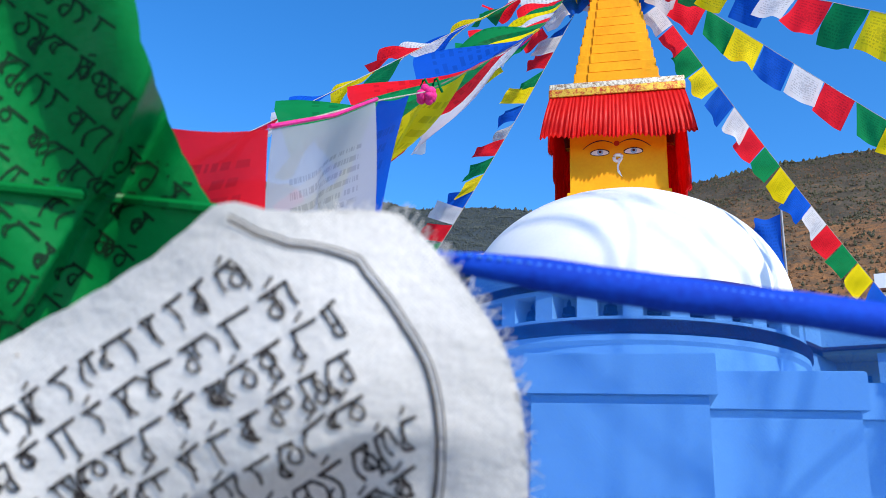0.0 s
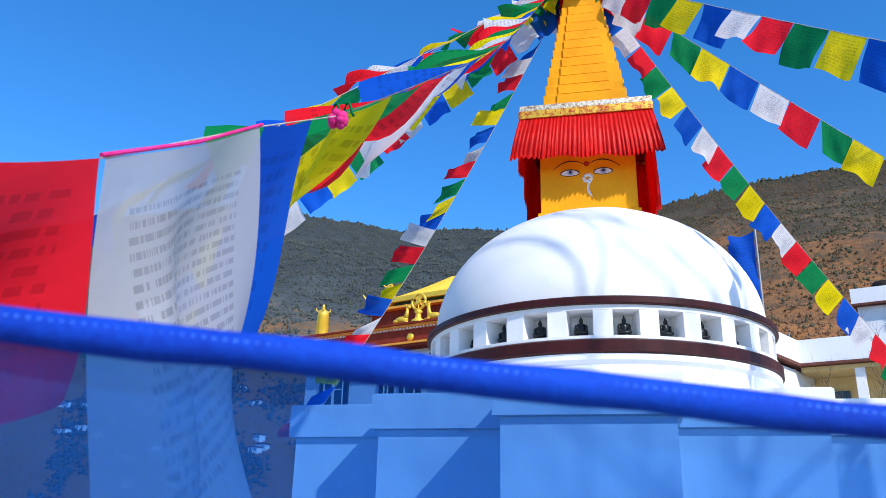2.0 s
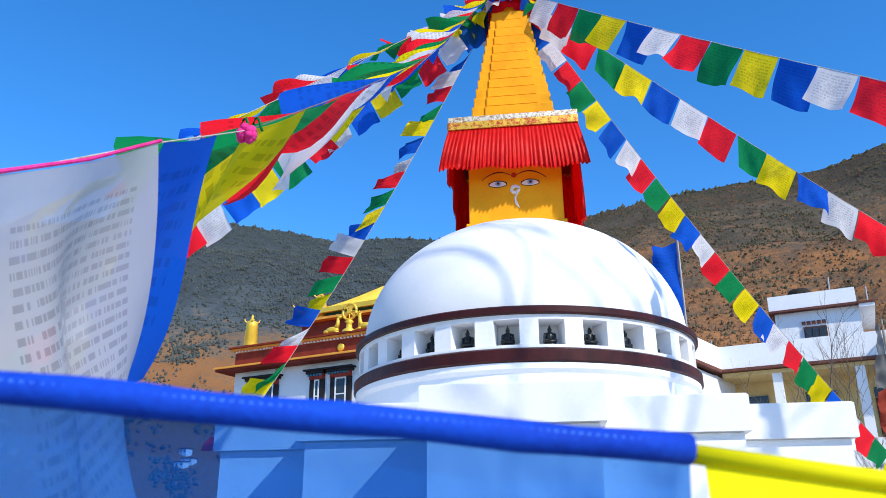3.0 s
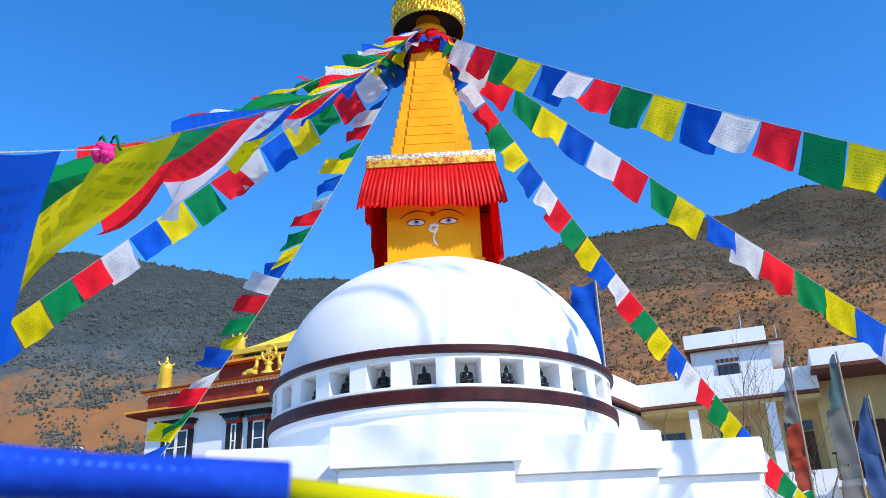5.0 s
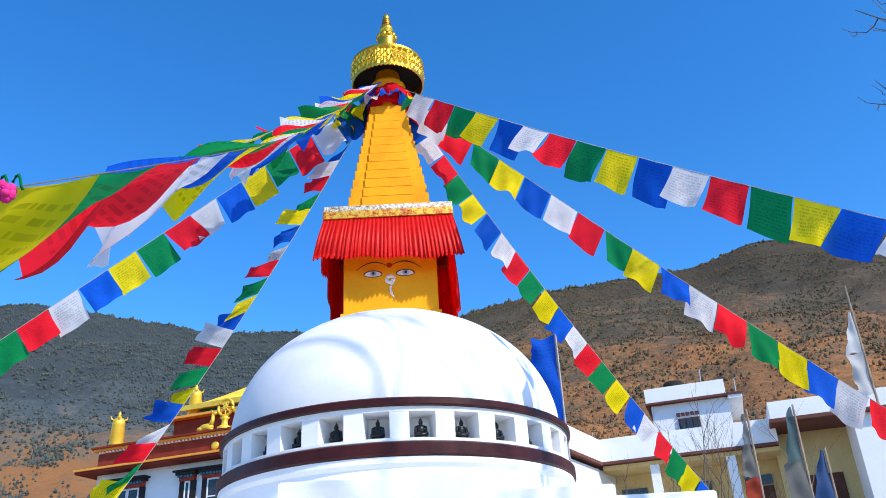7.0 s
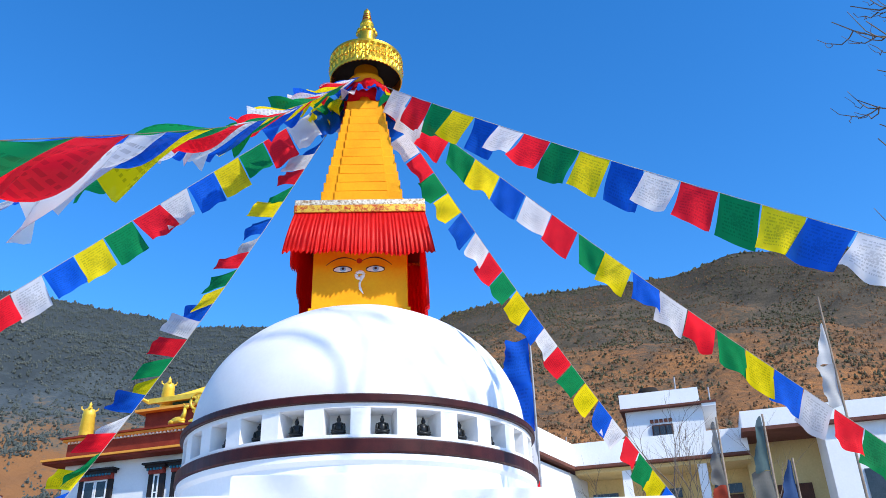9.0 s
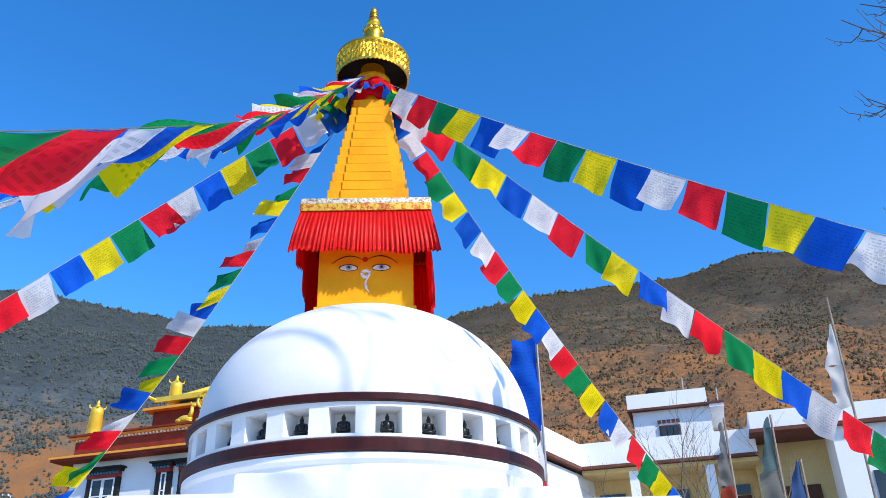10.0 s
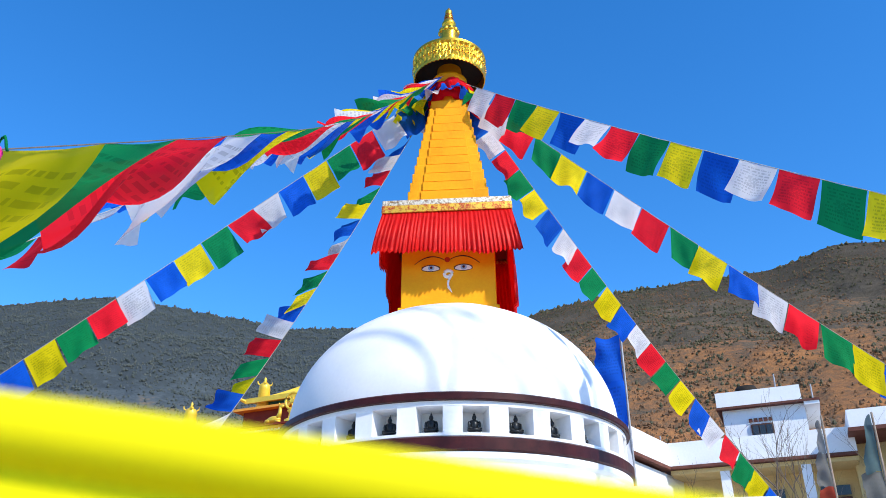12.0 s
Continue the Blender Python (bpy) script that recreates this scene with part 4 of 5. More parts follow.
tie = fan_point(*WC, 150, W_RIM, 0.9, w_depth)
part("tie_thread", tube([tie, EYE0 + (tie - EYE0) * 1.40], 0.0008, 5), cord_mat, hem)
HEM_PTS = [HEM0.lerp(HEM1, 0.01 + 0.99 * i / 16) + Vector((0, 0, 0.0004 * math.sin(i * 1.3))) for i in range(17)]
part("blue_hem", tube(HEM_PTS, [(0.0048 + 0.0003 * math.sin(i * 2.1)) * min(1.0, 0.3 + 0.35 * i) for i in range(17)], 10), blue_hem, hem, "thick rolled blue hem", smooth=True)
bm = bmesh.new()
for i in range(110):
    p = HEM0.lerp(HEM1, 0.02 + 0.98 * (i + 0.5) / 110) + Vector((0, -0.0044, 0.0016))
    box(bm, p.x - 0.0006, p.x + 0.0006, p.y - 0.0001, p.y + 0.0008, p.z - 0.0003, p.z + 0.0003)
part("hem_stitches", bm, stitch_blue, hem, "row of pale blue stitches")
flag_part(hem, HEM0.lerp(HEM1, 0.02), HEM1, (0.0, 0.50, -1), 0.34, "blue", 701, 0.03, mat=blue_sheer, name="thin_blue_flag", label="thin see-through blue flag", nu=24, nv=24, sag=0.0)
part("yellow_hem", tube([HEM1.lerp(HEM2, i / 8) + Vector((0, 0, -0.001)) for i in range(9)], 0.0032, 8), yellow_near, hem, "rolled yellow hem", smooth=True)
flag_part(hem, HEM1.lerp(HEM2, 0.01), HEM2, (0.0, -0.12, -1), 0.34, "yellow", 702, 0.012, mat=yellow_near, name="yellow_flag", nu=24, nv=24, sag=0.0)


# ---- the temple ----
TM = Matrix.Translation((-12.0, 20.0, 0)) @ pose(0, 0, 0, 0, 0, -19.5)
temple = thing("temple", TM, "white Tibetan temple with oxblood frieze, gilded roof and black-framed windows", "temple")
TL, TD = 13.0, 9.0
part("wall", boxes((0, TL, 0, TD, 0, 7.85)), wall_white, temple)
part("eave_slab", boxes((-0.55, TL + 0.55, -0.55, TD + 0.5, 7.86, 7.94)), temple_red, temple, "oxblood eave slab")
part("eave_moulding", boxes((-0.60, TL + 0.6, -0.60, TD + 0.6, 7.945, 8.02)), temple_line, temple, "orange painted moulding")
part("frieze", boxes((-0.02, TL, -0.05, TD, 8.02, 8.62)), temple_red, temple, "oxblood red frieze")
part("upper_moulding", boxes((-0.16, TL + 0.1, -0.18, TD + 0.1, 8.70, 8.78)), temple_line, temple)
part("parapet_cap", boxes((-0.24, TL + 0.2, -0.26, TD + 0.2, 8.785, 8.85)), temple_red, temple)
bm = bmesh.new()
for i in range(86):
    box(bm, 0.03 + 0.15 * i, 0.10 + 0.15 * i, -0.12, 0.0, 8.63, 8.695)
for i in range(58):
    box(bm, -0.09, 0.0, 0.03 + 0.15 * i, 0.10 + 0.15 * i, 8.63, 8.695)
part("beam_ends", bm, eye_white, temple, "row of small white beam ends")
for x in (5.0, 8.2, 11.4):
    b = lathe(((0.0, 0.0), (0.12, 0.01), (0.16, 0.03), (0.10, 0.05), (0.0, 0.07)), 20)
    bmesh.ops.transform(b, matrix=Matrix.Translation((x, -0.05, 8.32)) @ pose(0, 0, 0, 90), verts=b.verts)
    part("gold_medallion", b, gold_rough, temple, "round gilded medallion", smooth=True)


def temple_window(x, w, z0, z1):
    win = part("window", boxes((x - w / 2 - 0.14, x + w / 2 + 0.14, -0.07, 0.05, z0 - 0.1, z1)), black_frame, temple, "black-framed temple window with red carved lintel")
    for s in (-1, 1):
        part("jamb", boxes((x + s * (w / 2 + 0.10) - 0.10, x + s * (w / 2 + 0.10) + 0.10, -0.09, 0.0, z0 - 0.2, z1)), black_frame, win)
    part("lintel", boxes((x - w / 2 - 0.18, x + w / 2 + 0.18, -0.16, 0.0, z1, z1 + 0.20)), lintel_red, win, "red carved lintel")
    bm = boxes((x - w / 2 - 0.28, x + w / 2 + 0.28, -0.26, 0.0, z1 + 0.20, z1 + 0.30), (x - w / 2 - 0.36, x + w / 2 + 0.36, -0.34, 0.0, z1 + 0.30, z1 + 0.36))
    part("cornice", bm, black_frame, win)
    bm = bmesh.new()
    n = int((w + 0.5) / 0.13)
    for i in range(n):
        q = x - w / 2 - 0.22 + 0.13 * i
        box(bm, q, q + 0.07, -0.22, -0.02, z1 + 0.12, z1 + 0.195)
    part("bracket_row", bm, temple_blue, win, "row of painted brackets")
    m = max(1, round(w / 0.5))
    for i in range(m):
        a, b = x - w / 2 + w * i / m, x - w / 2 + w * (i + 1) / m
        part("sash", boxes((a + 0.01, a + 0.06, -0.10, -0.06, z0, z1), (b - 0.06, b - 0.01, -0.10, -0.06, z0, z1), (a + 0.06, b - 0.06, -0.10, -0.06, z0, z0 + 0.06), (a + 0.06, b - 0.06, -0.10, -0.06, z1 - 0.06, z1), (a + 0.06, b - 0.06, -0.10, -0.06, (z0 + z1) / 2 + 0.1, (z0 + z1) / 2 + 0.14)), wall_white, win, "white window sash")
        part("pane", boxes((a + 0.05, b - 0.05, -0.085, -0.072, z0 + 0.05, z1 - 0.05)), pane_dark, win)
    return win


for x, w in ((1.50, 1.0), (4.0, 0.24), (5.05, 0.5), (6.9, 1.0), (9.0, 1.0), (11.2, 1.0)):
    temple_window(x, w, 5.75, 7.22)
    temple_window(x, w, 2.2, 3.8)

part("upper_storey", boxes((2.7, 10.3, 2.0, 7.5, 8.8, 10.1)), temple_red, temple, "oxblood upper storey")
part("upper_eave", boxes((2.4, 10.6, 1.7, 7.8, 10.1, 10.2), (2.5, 10.5, 1.8, 7.7, 9.35, 9.42)), temple_line, temple)
part("bracket_band", boxes((3.2, 9.8, 2.4, 7.1, 10.2, 10.55)), temple_blue, temple, "teal painted bracket band")
bm = bmesh.new()
ring0 = [(2.9, 1.9), (10.1, 1.9), (10.1, 7.6), (2.9, 7.6)]
prev = None
for i in range(7):
    t = i / 6
    z = 10.55 + 1.45 * t ** 1.25
    k = 1 - 0.86 * t
    cx, cy = 6.5, 4.75
    row = [bm.verts.new((cx + (x - cx) * (1 - 0.62 * t), cy + (y - cy) * k, z)) for x, y in ring0]
    if prev:
        for a in range(4):
            bm.faces.new((prev[a], prev[(a + 1) % 4], row[(a + 1) % 4], row[a]))
    else:
        bm.faces.new(row[::-1])
    prev = row
bm.faces.new(prev)
roof = part("gilded_roof", bm, gold_rough, temple, "gilded hipped roof")
bm = bmesh.new()
for i in range(30):
    x = 3.05 + 0.24 * i
    tube([(6.5 + (x - 6.5) * (1 - 0.62 * t), 4.75 - 2.85 * (1 - 0.86 * t), 10.57 + 1.45 * t ** 1.25) for t in [j / 6 for j in range(7)]], 0.045, 5, bm)
part("roof_ribs", bm, gold_rough, roof)
part("roof_fascia", boxes((2.85, 10.15, 1.82, 1.92, 10.42, 10.62)), gold_rough, roof, "scalloped gilded fascia")
for x in (2.85, 10.15):
    part("roof_horn", tube([(x, 1.85, 10.5), (x + (x - 6.5) * 0.06, 1.7, 10.62), (x + (x - 6.5) * 0.10, 1.6, 10.85)], [0.08, 0.06, 0.02], 6), gold_rough, roof)
for ob in temple.children:
    if ob.name.split(".")[0] in ("upper_storey", "upper_eave", "bracket_band", "gilded_roof"):
        ob.location.x = -1.1
spike = lathe(((0.0, 0), (0.16, 0.02), (0.12, 0.12), (0.2, 0.22), (0.16, 0.36), (0.07, 0.44), (0.11, 0.55), (0.05, 0.68), (0.0, 0.85)), 16)
bmesh.ops.translate(spike, verts=spike.verts, vec=(6.5, 4.75, 11.95))
part("roof_finial", spike, gold_rough, roof, smooth=True)


def victory_banner(m):
    ob = thing("victory_banner", m, "gilded cylindrical victory banner on the temple roof", "ornament", "gilded banners on the temple roof")
    part("foot", lathe(((0.36, 0), (0.36, 0.10), (0.28, 0.12)), 20), temple_red, ob)
    part("drum", lathe(((0.30, 0.11), (0.32, 0.14), (0.29, 0.34), (0.315, 0.36), (0.28, 0.56), (0.30, 0.58), (0.265, 0.78), (0.285, 0.80), (0.25, 0.96), (0.2, 1.02), (0.0, 1.04)), 24, wobble=lambda i, a, r, z: (r * (1 + 0.02 * math.sin(8 * a)), z)), gold_rough, ob, smooth=True)
    part("tip", lathe(((0.05, 1.02), (0.11, 1.08), (0.05, 1.15), (0.07, 1.2), (0.0, 1.3)), 14), gold_rough, ob, smooth=True)
    for k in range(4):
        a = math.pi / 4 + k * math.pi / 2
        part("hook", tube([(0.24 * math.cos(a), 0.24 * math.sin(a), 0.98), (0.33 * math.cos(a), 0.33 * math.sin(a), 1.02), (0.35 * math.cos(a), 0.35 * math.sin(a), 1.10)], 0.03, 5), gold_rough, ob)
    return ob


vb = victory_banner(TM @ Matrix.Translation((0.35, 0.35, 8.85)) @ Matrix.Diagonal((0.85, 0.85, 1.12, 1)))
copy_thing(vb, TM @ Matrix.Translation((2.2, 2.4, 10.2)))
copy_thing(vb, TM @ Matrix.Translation((8.6, 2.4, 10.2)))

wheel = thing("dharma_wheel", TM @ Matrix.Translation((5.3, -0.02, 8.85)), "gilded wheel between two kneeling deer on the temple parapet", "ornament")
bm = bmesh.new()
tube([(0.30 * math.cos(2 * math.pi * k / 24), 0, 0.80 + 0.30 * math.sin(2 * math.pi * k / 24)) for k in range(25)], 0.05, 6, bm)
part("rim", bm, gold_rough, wheel, smooth=True)
for k in range(8):
    a = math.pi * k / 4
    part("spoke", tube([(0, 0, 0.80), (0.29 * math.cos(a), 0, 0.80 + 0.29 * math.sin(a))], 0.026, 5), gold_rough, wheel)
part("hub", tube([(0, -0.06, 0.8), (0, 0.06, 0.8)], 0.09, 10), gold_rough, wheel)
part("stand", lathe(((0.26, 0), (0.26, 0.08), (0.12, 0.16), (0.10, 0.34), (0.18, 0.42), (0.05, 0.5)), 16), gold_rough, wheel, smooth=True)


def deer(m):
    bm = bmesh.new()
    def blob(x, z, sx, sy, sz):
        bmesh.ops.create_uvsphere(bm, u_segments=10, v_segments=7, radius=1, matrix=Matrix.Translation((x, 0, z)) @ Matrix.Diagonal((sx, sy, sz, 1)))
    blob(0.0, 0.17, 0.30, 0.14, 0.14)
    blob(0.22, 0.12, 0.16, 0.15, 0.10)
    tube([(-0.18, 0, 0.22), (-0.24, 0, 0.42), (-0.25, 0, 0.60)], [0.10, 0.07, 0.06], 8, bm)
    blob(-0.30, 0.64, 0.12, 0.06, 0.07)
    for s in (-1, 1):
        tube([(-0.24, 0.04 * s, 0.68), (-0.22, 0.09 * s, 0.76)], [0.025, 0.01], 5, bm)
        tube([(-0.12, 0.1 * s, 0.10), (-0.34, 0.1 * s, 0.05)], 0.04, 6, bm)
    ob = part("deer_statue", bm, gold_rough, None, smooth=True)
    ob.matrix_world = m
    return tagged(ob, "gilded kneeling deer statue on the temple parapet", "statue", "gilded deer beside the wheel")


deer(TM @ Matrix.Translation((6.0, -0.02, 8.85)))
deer(TM @ Matrix.Translation((4.55, -0.02, 8.85)) @ pose(0, 0, 0, 0, 0, 180))


# ---- the white concrete building ----
BM = Matrix.Translation((6.84, 22.0, 0)) @ pose(0, 0, 0, 0, 0, -19)
bld = thing("concrete_building", BM, "white concrete building with ochre verandas and brown eaves", "building")
part("back_wall", boxes((-3, 6.5, 1.7, 7, 0, 7.5)), wall_ochre, bld, "ochre veranda wall")
part("floor_slab", boxes((0, 6.5, 0.0, 1.7, 3.9, 4.1), (0, 6.5, 0.0, 1.7, 4.1, 4.9)), wall_white, bld)
part("roof_slab", boxes((-0.25, 6.5, -0.25, 7, 7.62, 7.72)), slab_brown, bld, "brown-edged roof slab")
part("roof_parapet", boxes((-0.22, 6.5, -0.22, -0.05, 7.72, 8.60)), wall_white, bld, "white roof parapet")
part("veranda_ceiling", boxes((0, 6.5, 0.0, 1.7, 7.45, 7.60)), wall_ochre, bld)
for x in (1.95, 4.75):
    part("column", boxes((x - 0.17, x + 0.17, 0.0, 0.34, 0, 7.45), bevel=0.01), wall_white, bld)
for x, w in ((0.9, 1.0), (3.3, 1.1), (5.6, 1.0)):
    for z in (4.6,):
        d = part("door", boxes((x - w / 2, x + w / 2, 1.63, 1.72, z - 0.5, z + 1.9)), wood_dark, bld, "dark brown veranda door")
        part("transom", boxes((x - w / 2, x + w / 2, 1.60, 1.66, z + 1.95, z + 2.3)), pane_dark, d)
for nm, bx, mt in (("wing_wall", (-3.2, -0.15, -6.0, 2, 0, 7.5), wall_white), ("wing_slab", (-3.4, 0.10, -6.2, 0.1, 7.60, 7.72), slab_brown), ("wing_parapet", (-0.12, 0.06, -6.2, -0.1, 7.72, 8.60), wall_white)):
    b = boxes(bx)
    bmesh.ops.transform(b, matrix=pose(0, 0, 0, 0, 0, -12), verts=b.verts)
    part(nm, b, mt, bld)
# room on the roof
part("roof_room", boxes((2.0, 5.15, 2.7, 6.5, 7.7, 10.35)), wall_white, bld)
part("room_slab", boxes((1.80, 5.75, 2.40, 6.9, 10.35, 10.44)), slab_brown, bld)
part("room_parapet", boxes((1.83, 5.10, 2.43, 6.8, 10.44, 11.05)), wall_white, bld)
part("room_eave", boxes((5.15, 5.72, 2.45, 6.8, 10.22, 10.35)), wall_white, bld)
win = part("window", boxes((3.02, 3.88, 2.62, 2.74, 9.02, 9.68)), wood_dark, bld, "dark wooden window")
for i in range(3):
    part("pane", boxes((3.08 + 0.26 * i, 3.30 + 0.26 * i, 2.60, 2.63, 9.08, 9.62)), pane_dark, win)
for i in range(5):
    part("lattice_block", boxes((2.98 + 0.19 * i, 3.12 + 0.19 * i, 2.64, 2.72, 9.78, 9.92)), slab_brown, bld)
# block that stands forward
part("front_block", boxes((9.0, 15, -1.0, 6, 0, 8.2)), wall_white, bld)
part("front_recess", boxes((6.4, 9.0, 1.0, 6, 0, 8.2)), wall_ochre, bld)
part("front_slab", boxes((6.3, 15.3, -1.25, 6.2, 8.2, 8.33)), slab_brown, bld)
part("front_parapet", boxes((6.35, 15.2, -1.2, 6.1, 8.33, 8.95)), wall_white, bld)
for i in range(15):
    part("baluster", boxes((6.5 + 0.16 * i, 6.53 + 0.16 * i, -0.7, -0.67, 4.4, 5.3)), black_frame, bld)
part("veranda_floor", boxes((6.4, 8.98, -0.85, 1.0, 4.2, 4.4)), wall_white, bld)
part("handrail", boxes((6.4, 8.98, -0.72, -0.65, 5.3, 5.36)), black_frame, bld)
part("front_window", boxes((10.0, 11.7, -1.06, -0.95, 4.6, 6.6)), pane_dark, bld, "dark barred window")
part("rear_door", boxes((7.3, 8.5, 0.93, 1.02, 4.4, 6.6)), wood_dark, bld)
tank = thing("water_tank", BM @ Matrix.Translation((3.0, 4.5, 11.05)), "black plastic water tank on the roof", "tank")
part("body", lathe(((0.5, 0), (0.52, 0.1), (0.52, 0.5), (0.4, 0.7), (0.15, 0.76), (0.0, 0.78)), 20), shade_and_tank_black, tank, smooth=True)
for x, y, h in ((4.2, 3.0, 0.7), (5.6, 6.2, 1.6), (0.2, 6.0, 2.2), (-1.0, 5.0, 2.4)):
    z = 11.05 if x in (4.2,) else (10.44 if x == 5.6 else 7.72)
    tagged(part("roof_pipe", tube([(0, 0, 0), (0.03, 0, h)], 0.035, 6), pole_steel), "thin grey pipe standing on the roof", "pipe", "roof pipes").matrix_world = BM @ Matrix.Translation((x, y, z))
bm = bmesh.new()
rg = random.Random(12)
for i in range(16):
    a = rg.uniform(0, 2.0)
    tube([(a, rg.uniform(0, 0.6), 0), (a + rg.uniform(0.3, 0.9), rg.uniform(0, 0.6), rg.uniform(0.7, 1.1))], 0.03, 5, bm)
ob = tagged(part("timber_stack", bm, wood_dark), "heap of dark timber poles on the flat roof", "timber")
ob.matrix_world = BM @ Matrix.Translation((-2.4, 0.6, 7.72))


# ---- tall flag poles ----
def ragged_flag(parent, x0, z0, z1, w, mats, seed, side=-1, top=0.22):
    rg = random.Random(seed)
    n = len(mats)
    for i, mt in enumerate(mats):
        za, zb = z1 + (z0 - z1) * i / n, z1 + (z0 - z1) * (i + 1) / n
        a1, a2 = rg.uniform(0, 6), rg.uniform(0, 6)
        def f(u, v, za=za, zb=zb, a1=a1, a2=a2):
            z = za + (zb - za) * v - 0.10 * w * u - 0.05 * math.sin(5 * u + a1) * u
            edge = 1 + 0.05 * math.sin(5 * v + a2) + 0.03 * math.sin(31 * v + a1)
            taper = top + (1 - top) * min(1.0, ((i + v) / n) * 2.4)
            return Vector((x0 + side * w * u * edge * taper, 0.07 * w * math.sin(6 * u + 4 * v + a1) + 0.06 * math.sin(11 * v + a2) * u, z))
        part("flag_panel", sheet(f, 10, 14), mt, parent, smooth=True)


def flag_pole(x, y, top, lean, width, z0, z1, mats, label, seed, steel=False, base=0.06):
    ob = thing("flag_pole", Matrix.Translation((x, y, base)), label, "flag pole", "tall flag poles")
    h = top - base
    part("pole", tube([(lean * (i / 8) , 0, h * i / 8) for i in range(9)], [0.04 - 0.002 * i for i in range(9)], 8), pole_steel if steel else pole_wood, ob)
    part("tip", lathe(((0.0, h - 0.02), (0.045, h), (0.05, h + 0.04), (0.0, h + 0.12)), 10), pole_wood, ob) if not lean else None
    ragged_flag(ob, -0.03 + lean * 0.8, z0 - base, z1 - base, width, mats, seed, top=0.62 if steel else 0.22)
    return ob


W = weathered
flag_pole(7.35, 8.0, 6.0, 0.12, 0.34, 2.4, 5.9, (W["grey"], W["grey"], W["rust"], W["rust"], CL["green"]), "leaning wooden pole with a long faded grey and red flag", 41)
flag_pole(8.40, 8.0, 6.05, 0.14, 0.46, 2.4, 6.0, (W["slate"], W["grey"], W["grey"]), "leaning wooden pole with a torn teal and grey flag", 42)
flag_pole(8.95, 8.0, 5.05, 0.06, 0.42, 2.6, 5.0, (W["denim"], W["denim"]), "short pole with a faded blue flag", 43)
flag_pole(10.42, 8.0, 8.9, 0.10, 0.36, 6.2, 8.2, (W["pale"], W["pale"]), "tall wooden pole with a tattered white flag", 44)
flag_pole(10.9, 7.2, 5.2, 0.04, 0.45, 2.6, 5.1, (W["grey"], W["grey"]), "leaning pole with a shredded grey flag", 45)
flag_pole(3.33, 8.0, 8.25, 0.05, 0.85, 3.6, 8.0, (CL["blue"], CL["blue"], CL["white"], CL["red"]), "grey pole with a tall blue flag behind the dome", 46, True)
flag_pole(-2.30, 8.0, 7.85, 0.05, 0.55, 4.0, 7.0, (CL["blue"], CL["blue"], CL["white"]), "grey pole with a blue flag behind the dome", 47, True)


# ---- bare trees ----
def bare_tree(x, y, height, seed, label, spread=0.55, aim=(0, 0), thick=0.07, base=0.0):
    rg = random.Random(seed)
    ob = thing("bare_tree", Matrix.Translation((x, y, base)), label, "tree", "leafless trees")
    trunk, limbs, twigs = bmesh.new(), bmesh.new(), bmesh.new()

    def grow(p, d, ln, r, level):
        pts, rad = [p], [r]
        for i in range(4):
            d = (d + Vector((rg.uniform(-1, 1), rg.uniform(-1, 1), rg.uniform(-0.4, 0.7))) * 0.16 + Vector((aim[0], aim[1], 0)) * 0.04).normalized()
            pts.append(pts[-1] + d * ln / 4)
            rad.append(r * (1 - 0.14 * (i + 1)))
        tube(pts, rad, 6 if level < 2 else 4, trunk if level == 0 else limbs if level < 3 else twigs)
        if level >= 5 or r < 0.003:
            return
        for k in range(rg.choice((2, 3, 3)) if level else 4):
            q = pts[rg.choice((2, 3, 4, 4))] if level else pts[rg.choice((1, 2, 3, 4))]
            nd = (d + Vector((rg.uniform(-1, 1), rg.uniform(-1, 1), rg.uniform(-0.2, 0.8))) * spread * 1.3 + Vector((aim[0], aim[1], 0)) * 0.2).normalized()
            grow(q, nd, ln * rg.uniform(0.55, 0.8), r * rg.uniform(0.45, 0.62), level + 1)
    grow(Vector((0, 0, 0)), Vector((aim[0] * 0.3, aim[1] * 0.3, 1)).normalized(), height * 0.45, thick, 0)
    part("trunk", trunk, bark, ob)
    tagged(part("branchwork", limbs, bark, ob), kind="stuff")
    tagged(part("twig_spray", twigs, bark, ob), kind="stuff")
    return ob


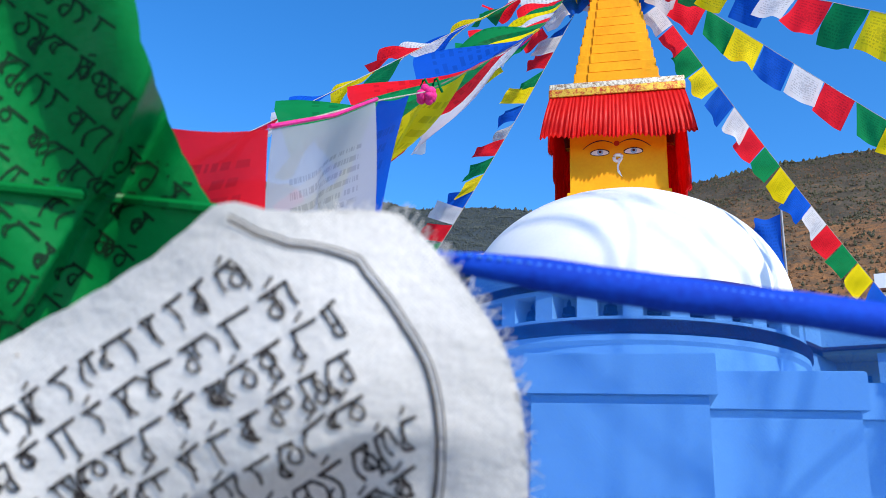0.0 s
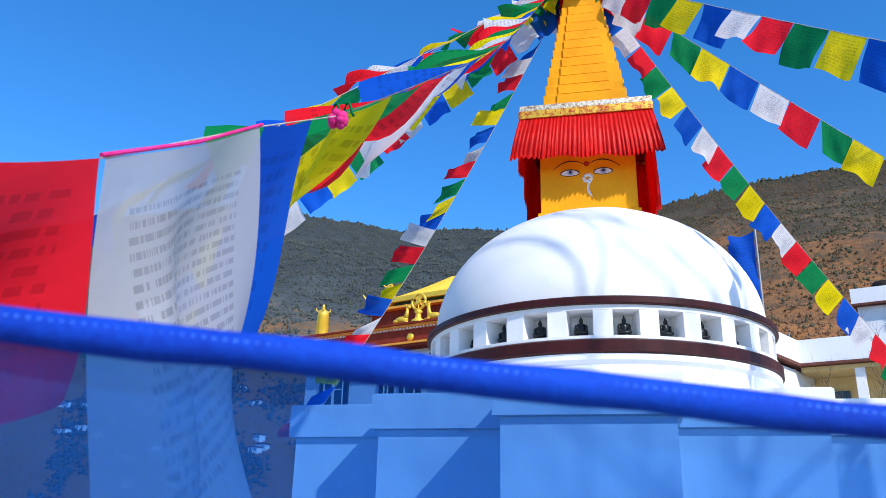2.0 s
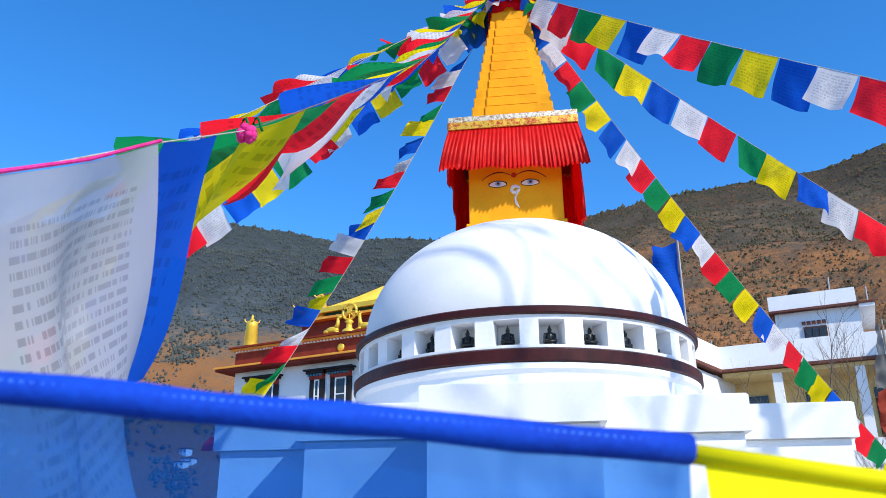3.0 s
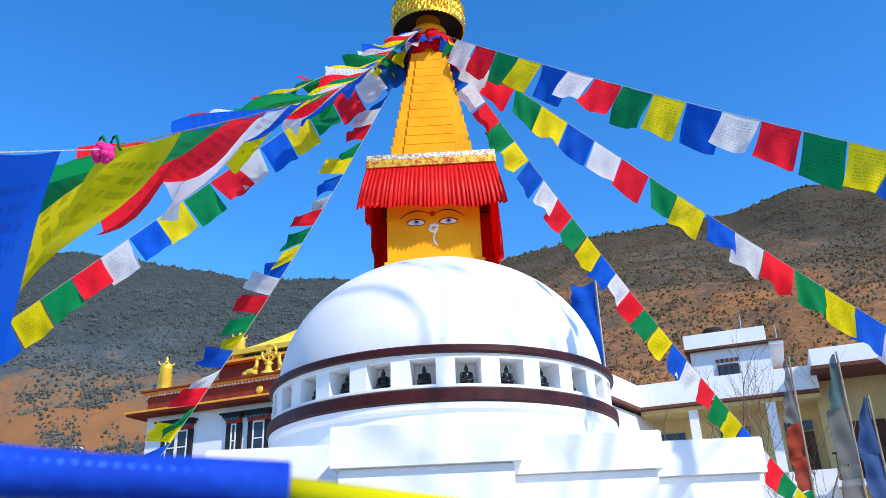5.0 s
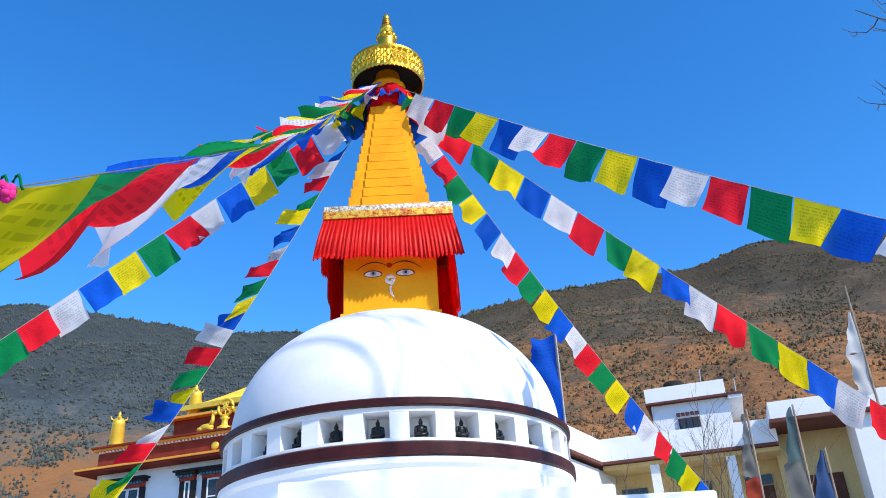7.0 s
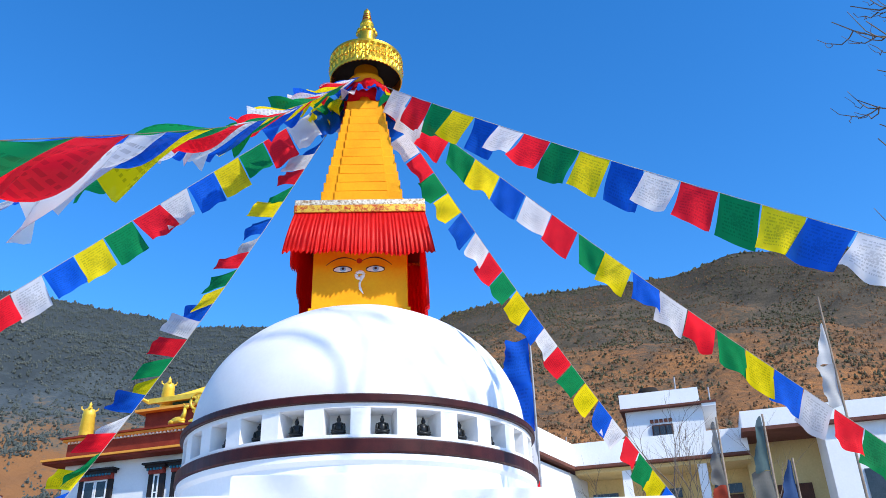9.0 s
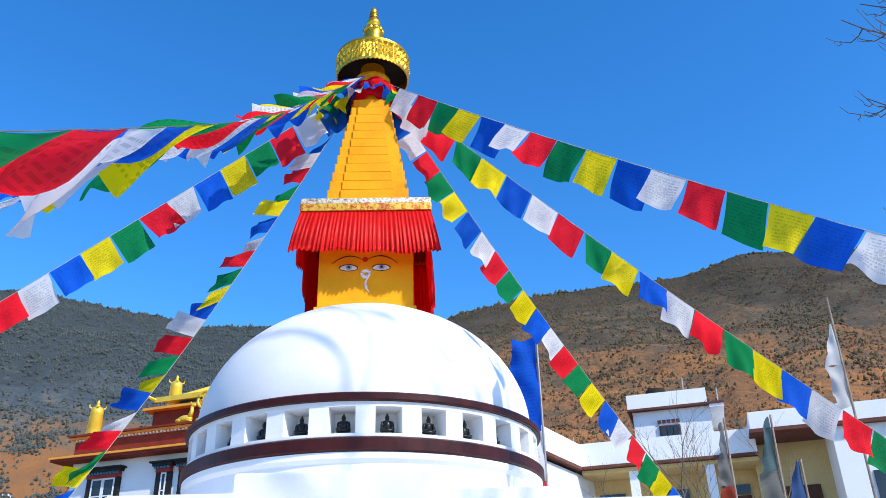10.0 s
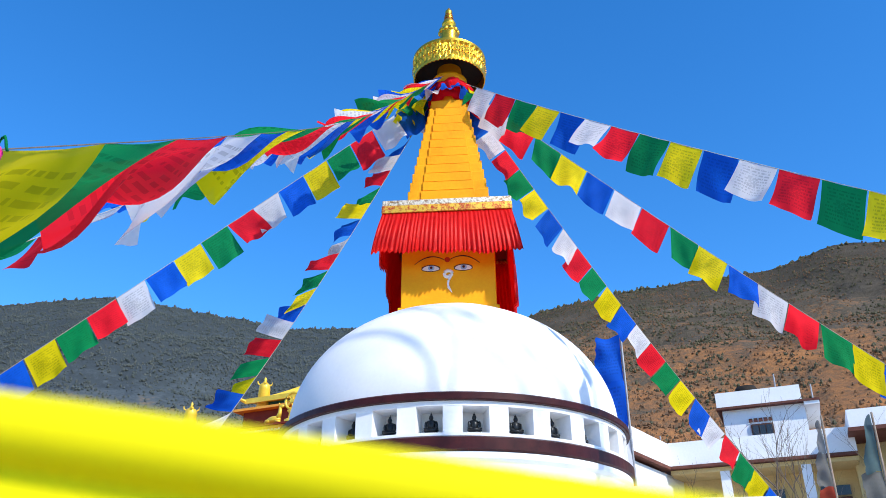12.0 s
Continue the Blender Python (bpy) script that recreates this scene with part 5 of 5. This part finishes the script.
bare_tree(8.2, 15.0, 7.8, 51, "leafless tree with thin grey twigs before the white building")
bare_tree(10.0, 15.5, 7.4, 52, "leafless tree with fine branches beside the veranda")
bare_tree(6.9, 15.2, 6.4, 53, "young leafless tree near the veranda corner")
# Unseen tree, added so that its branches shade the dome.
bare_tree(7.0, -6.0, 16.5, 58, "tall leafless tree out of view, added for its branch shadows on the dome", aim=(-0.12, 0.05), thick=0.16, spread=0.62)


def poplar(x, y, height, seed, label):
    """A slim leafless tree with short twigs that curve upwards all round its stem."""
    rg = random.Random(seed)
    ob = thing("bare_tree", Matrix.Translation((x, y, 0)), label, "tree", "leafless trees")
    stem = [Vector((0.05 * math.sin(i * 1.3), 0.05 * math.cos(i * 1.7), height * i / 14)) for i in range(15)]
    part("trunk", tube(stem, [0.09 * (1 - 0.9 * i / 14) for i in range(15)], 8), bark, ob)
    limbs = bmesh.new()

    def curve(p, a, ln, r, rise):
        d = Vector((math.cos(a), math.sin(a), 0))
        pts = [p + d * ln * q + Vector((rg.uniform(-1, 1), rg.uniform(-1, 1), rg.uniform(-1, 1))) * 0.02 + Vector((0, 0, ln * (rise * q * q - 0.18 * math.sin(3.1 * q)))) for q in (0, 0.2, 0.4, 0.6, 0.8, 1.0)]
        tube(pts, [r * (1 - 0.13 * i) for i in range(6)], 5, limbs)
        return pts
    for k in range(64):
        z = height * (0.28 + 0.70 * (k + rg.random()) / 64)
        a = k * 2.4 + rg.uniform(-0.3, 0.3)
        ln = 1.25 * (1.12 - 0.5 * z / height) * rg.uniform(0.75, 1.1)
        pts = curve(Vector((0, 0, z)), a, ln, 0.016, rg.uniform(0.1, 0.45))
        for j in range(rg.choice((2, 3, 4))):
            q = pts[rg.choice((2, 3, 4))]
            sub_pts = curve(q, a + rg.uniform(-0.9, 0.9), ln * rg.uniform(0.25, 0.5), 0.009, rg.uniform(0.3, 1.0))
            curve(sub_pts[3], a + rg.uniform(-1.4, 1.4), ln * 0.16, 0.006, rg.uniform(0.2, 1.2))
    tagged(part("branchwork", limbs, bark, ob), kind="stuff")


poplar(6.60, -3.04, 10.2, 91, "slim leafless tree with short twigs curving upwards")
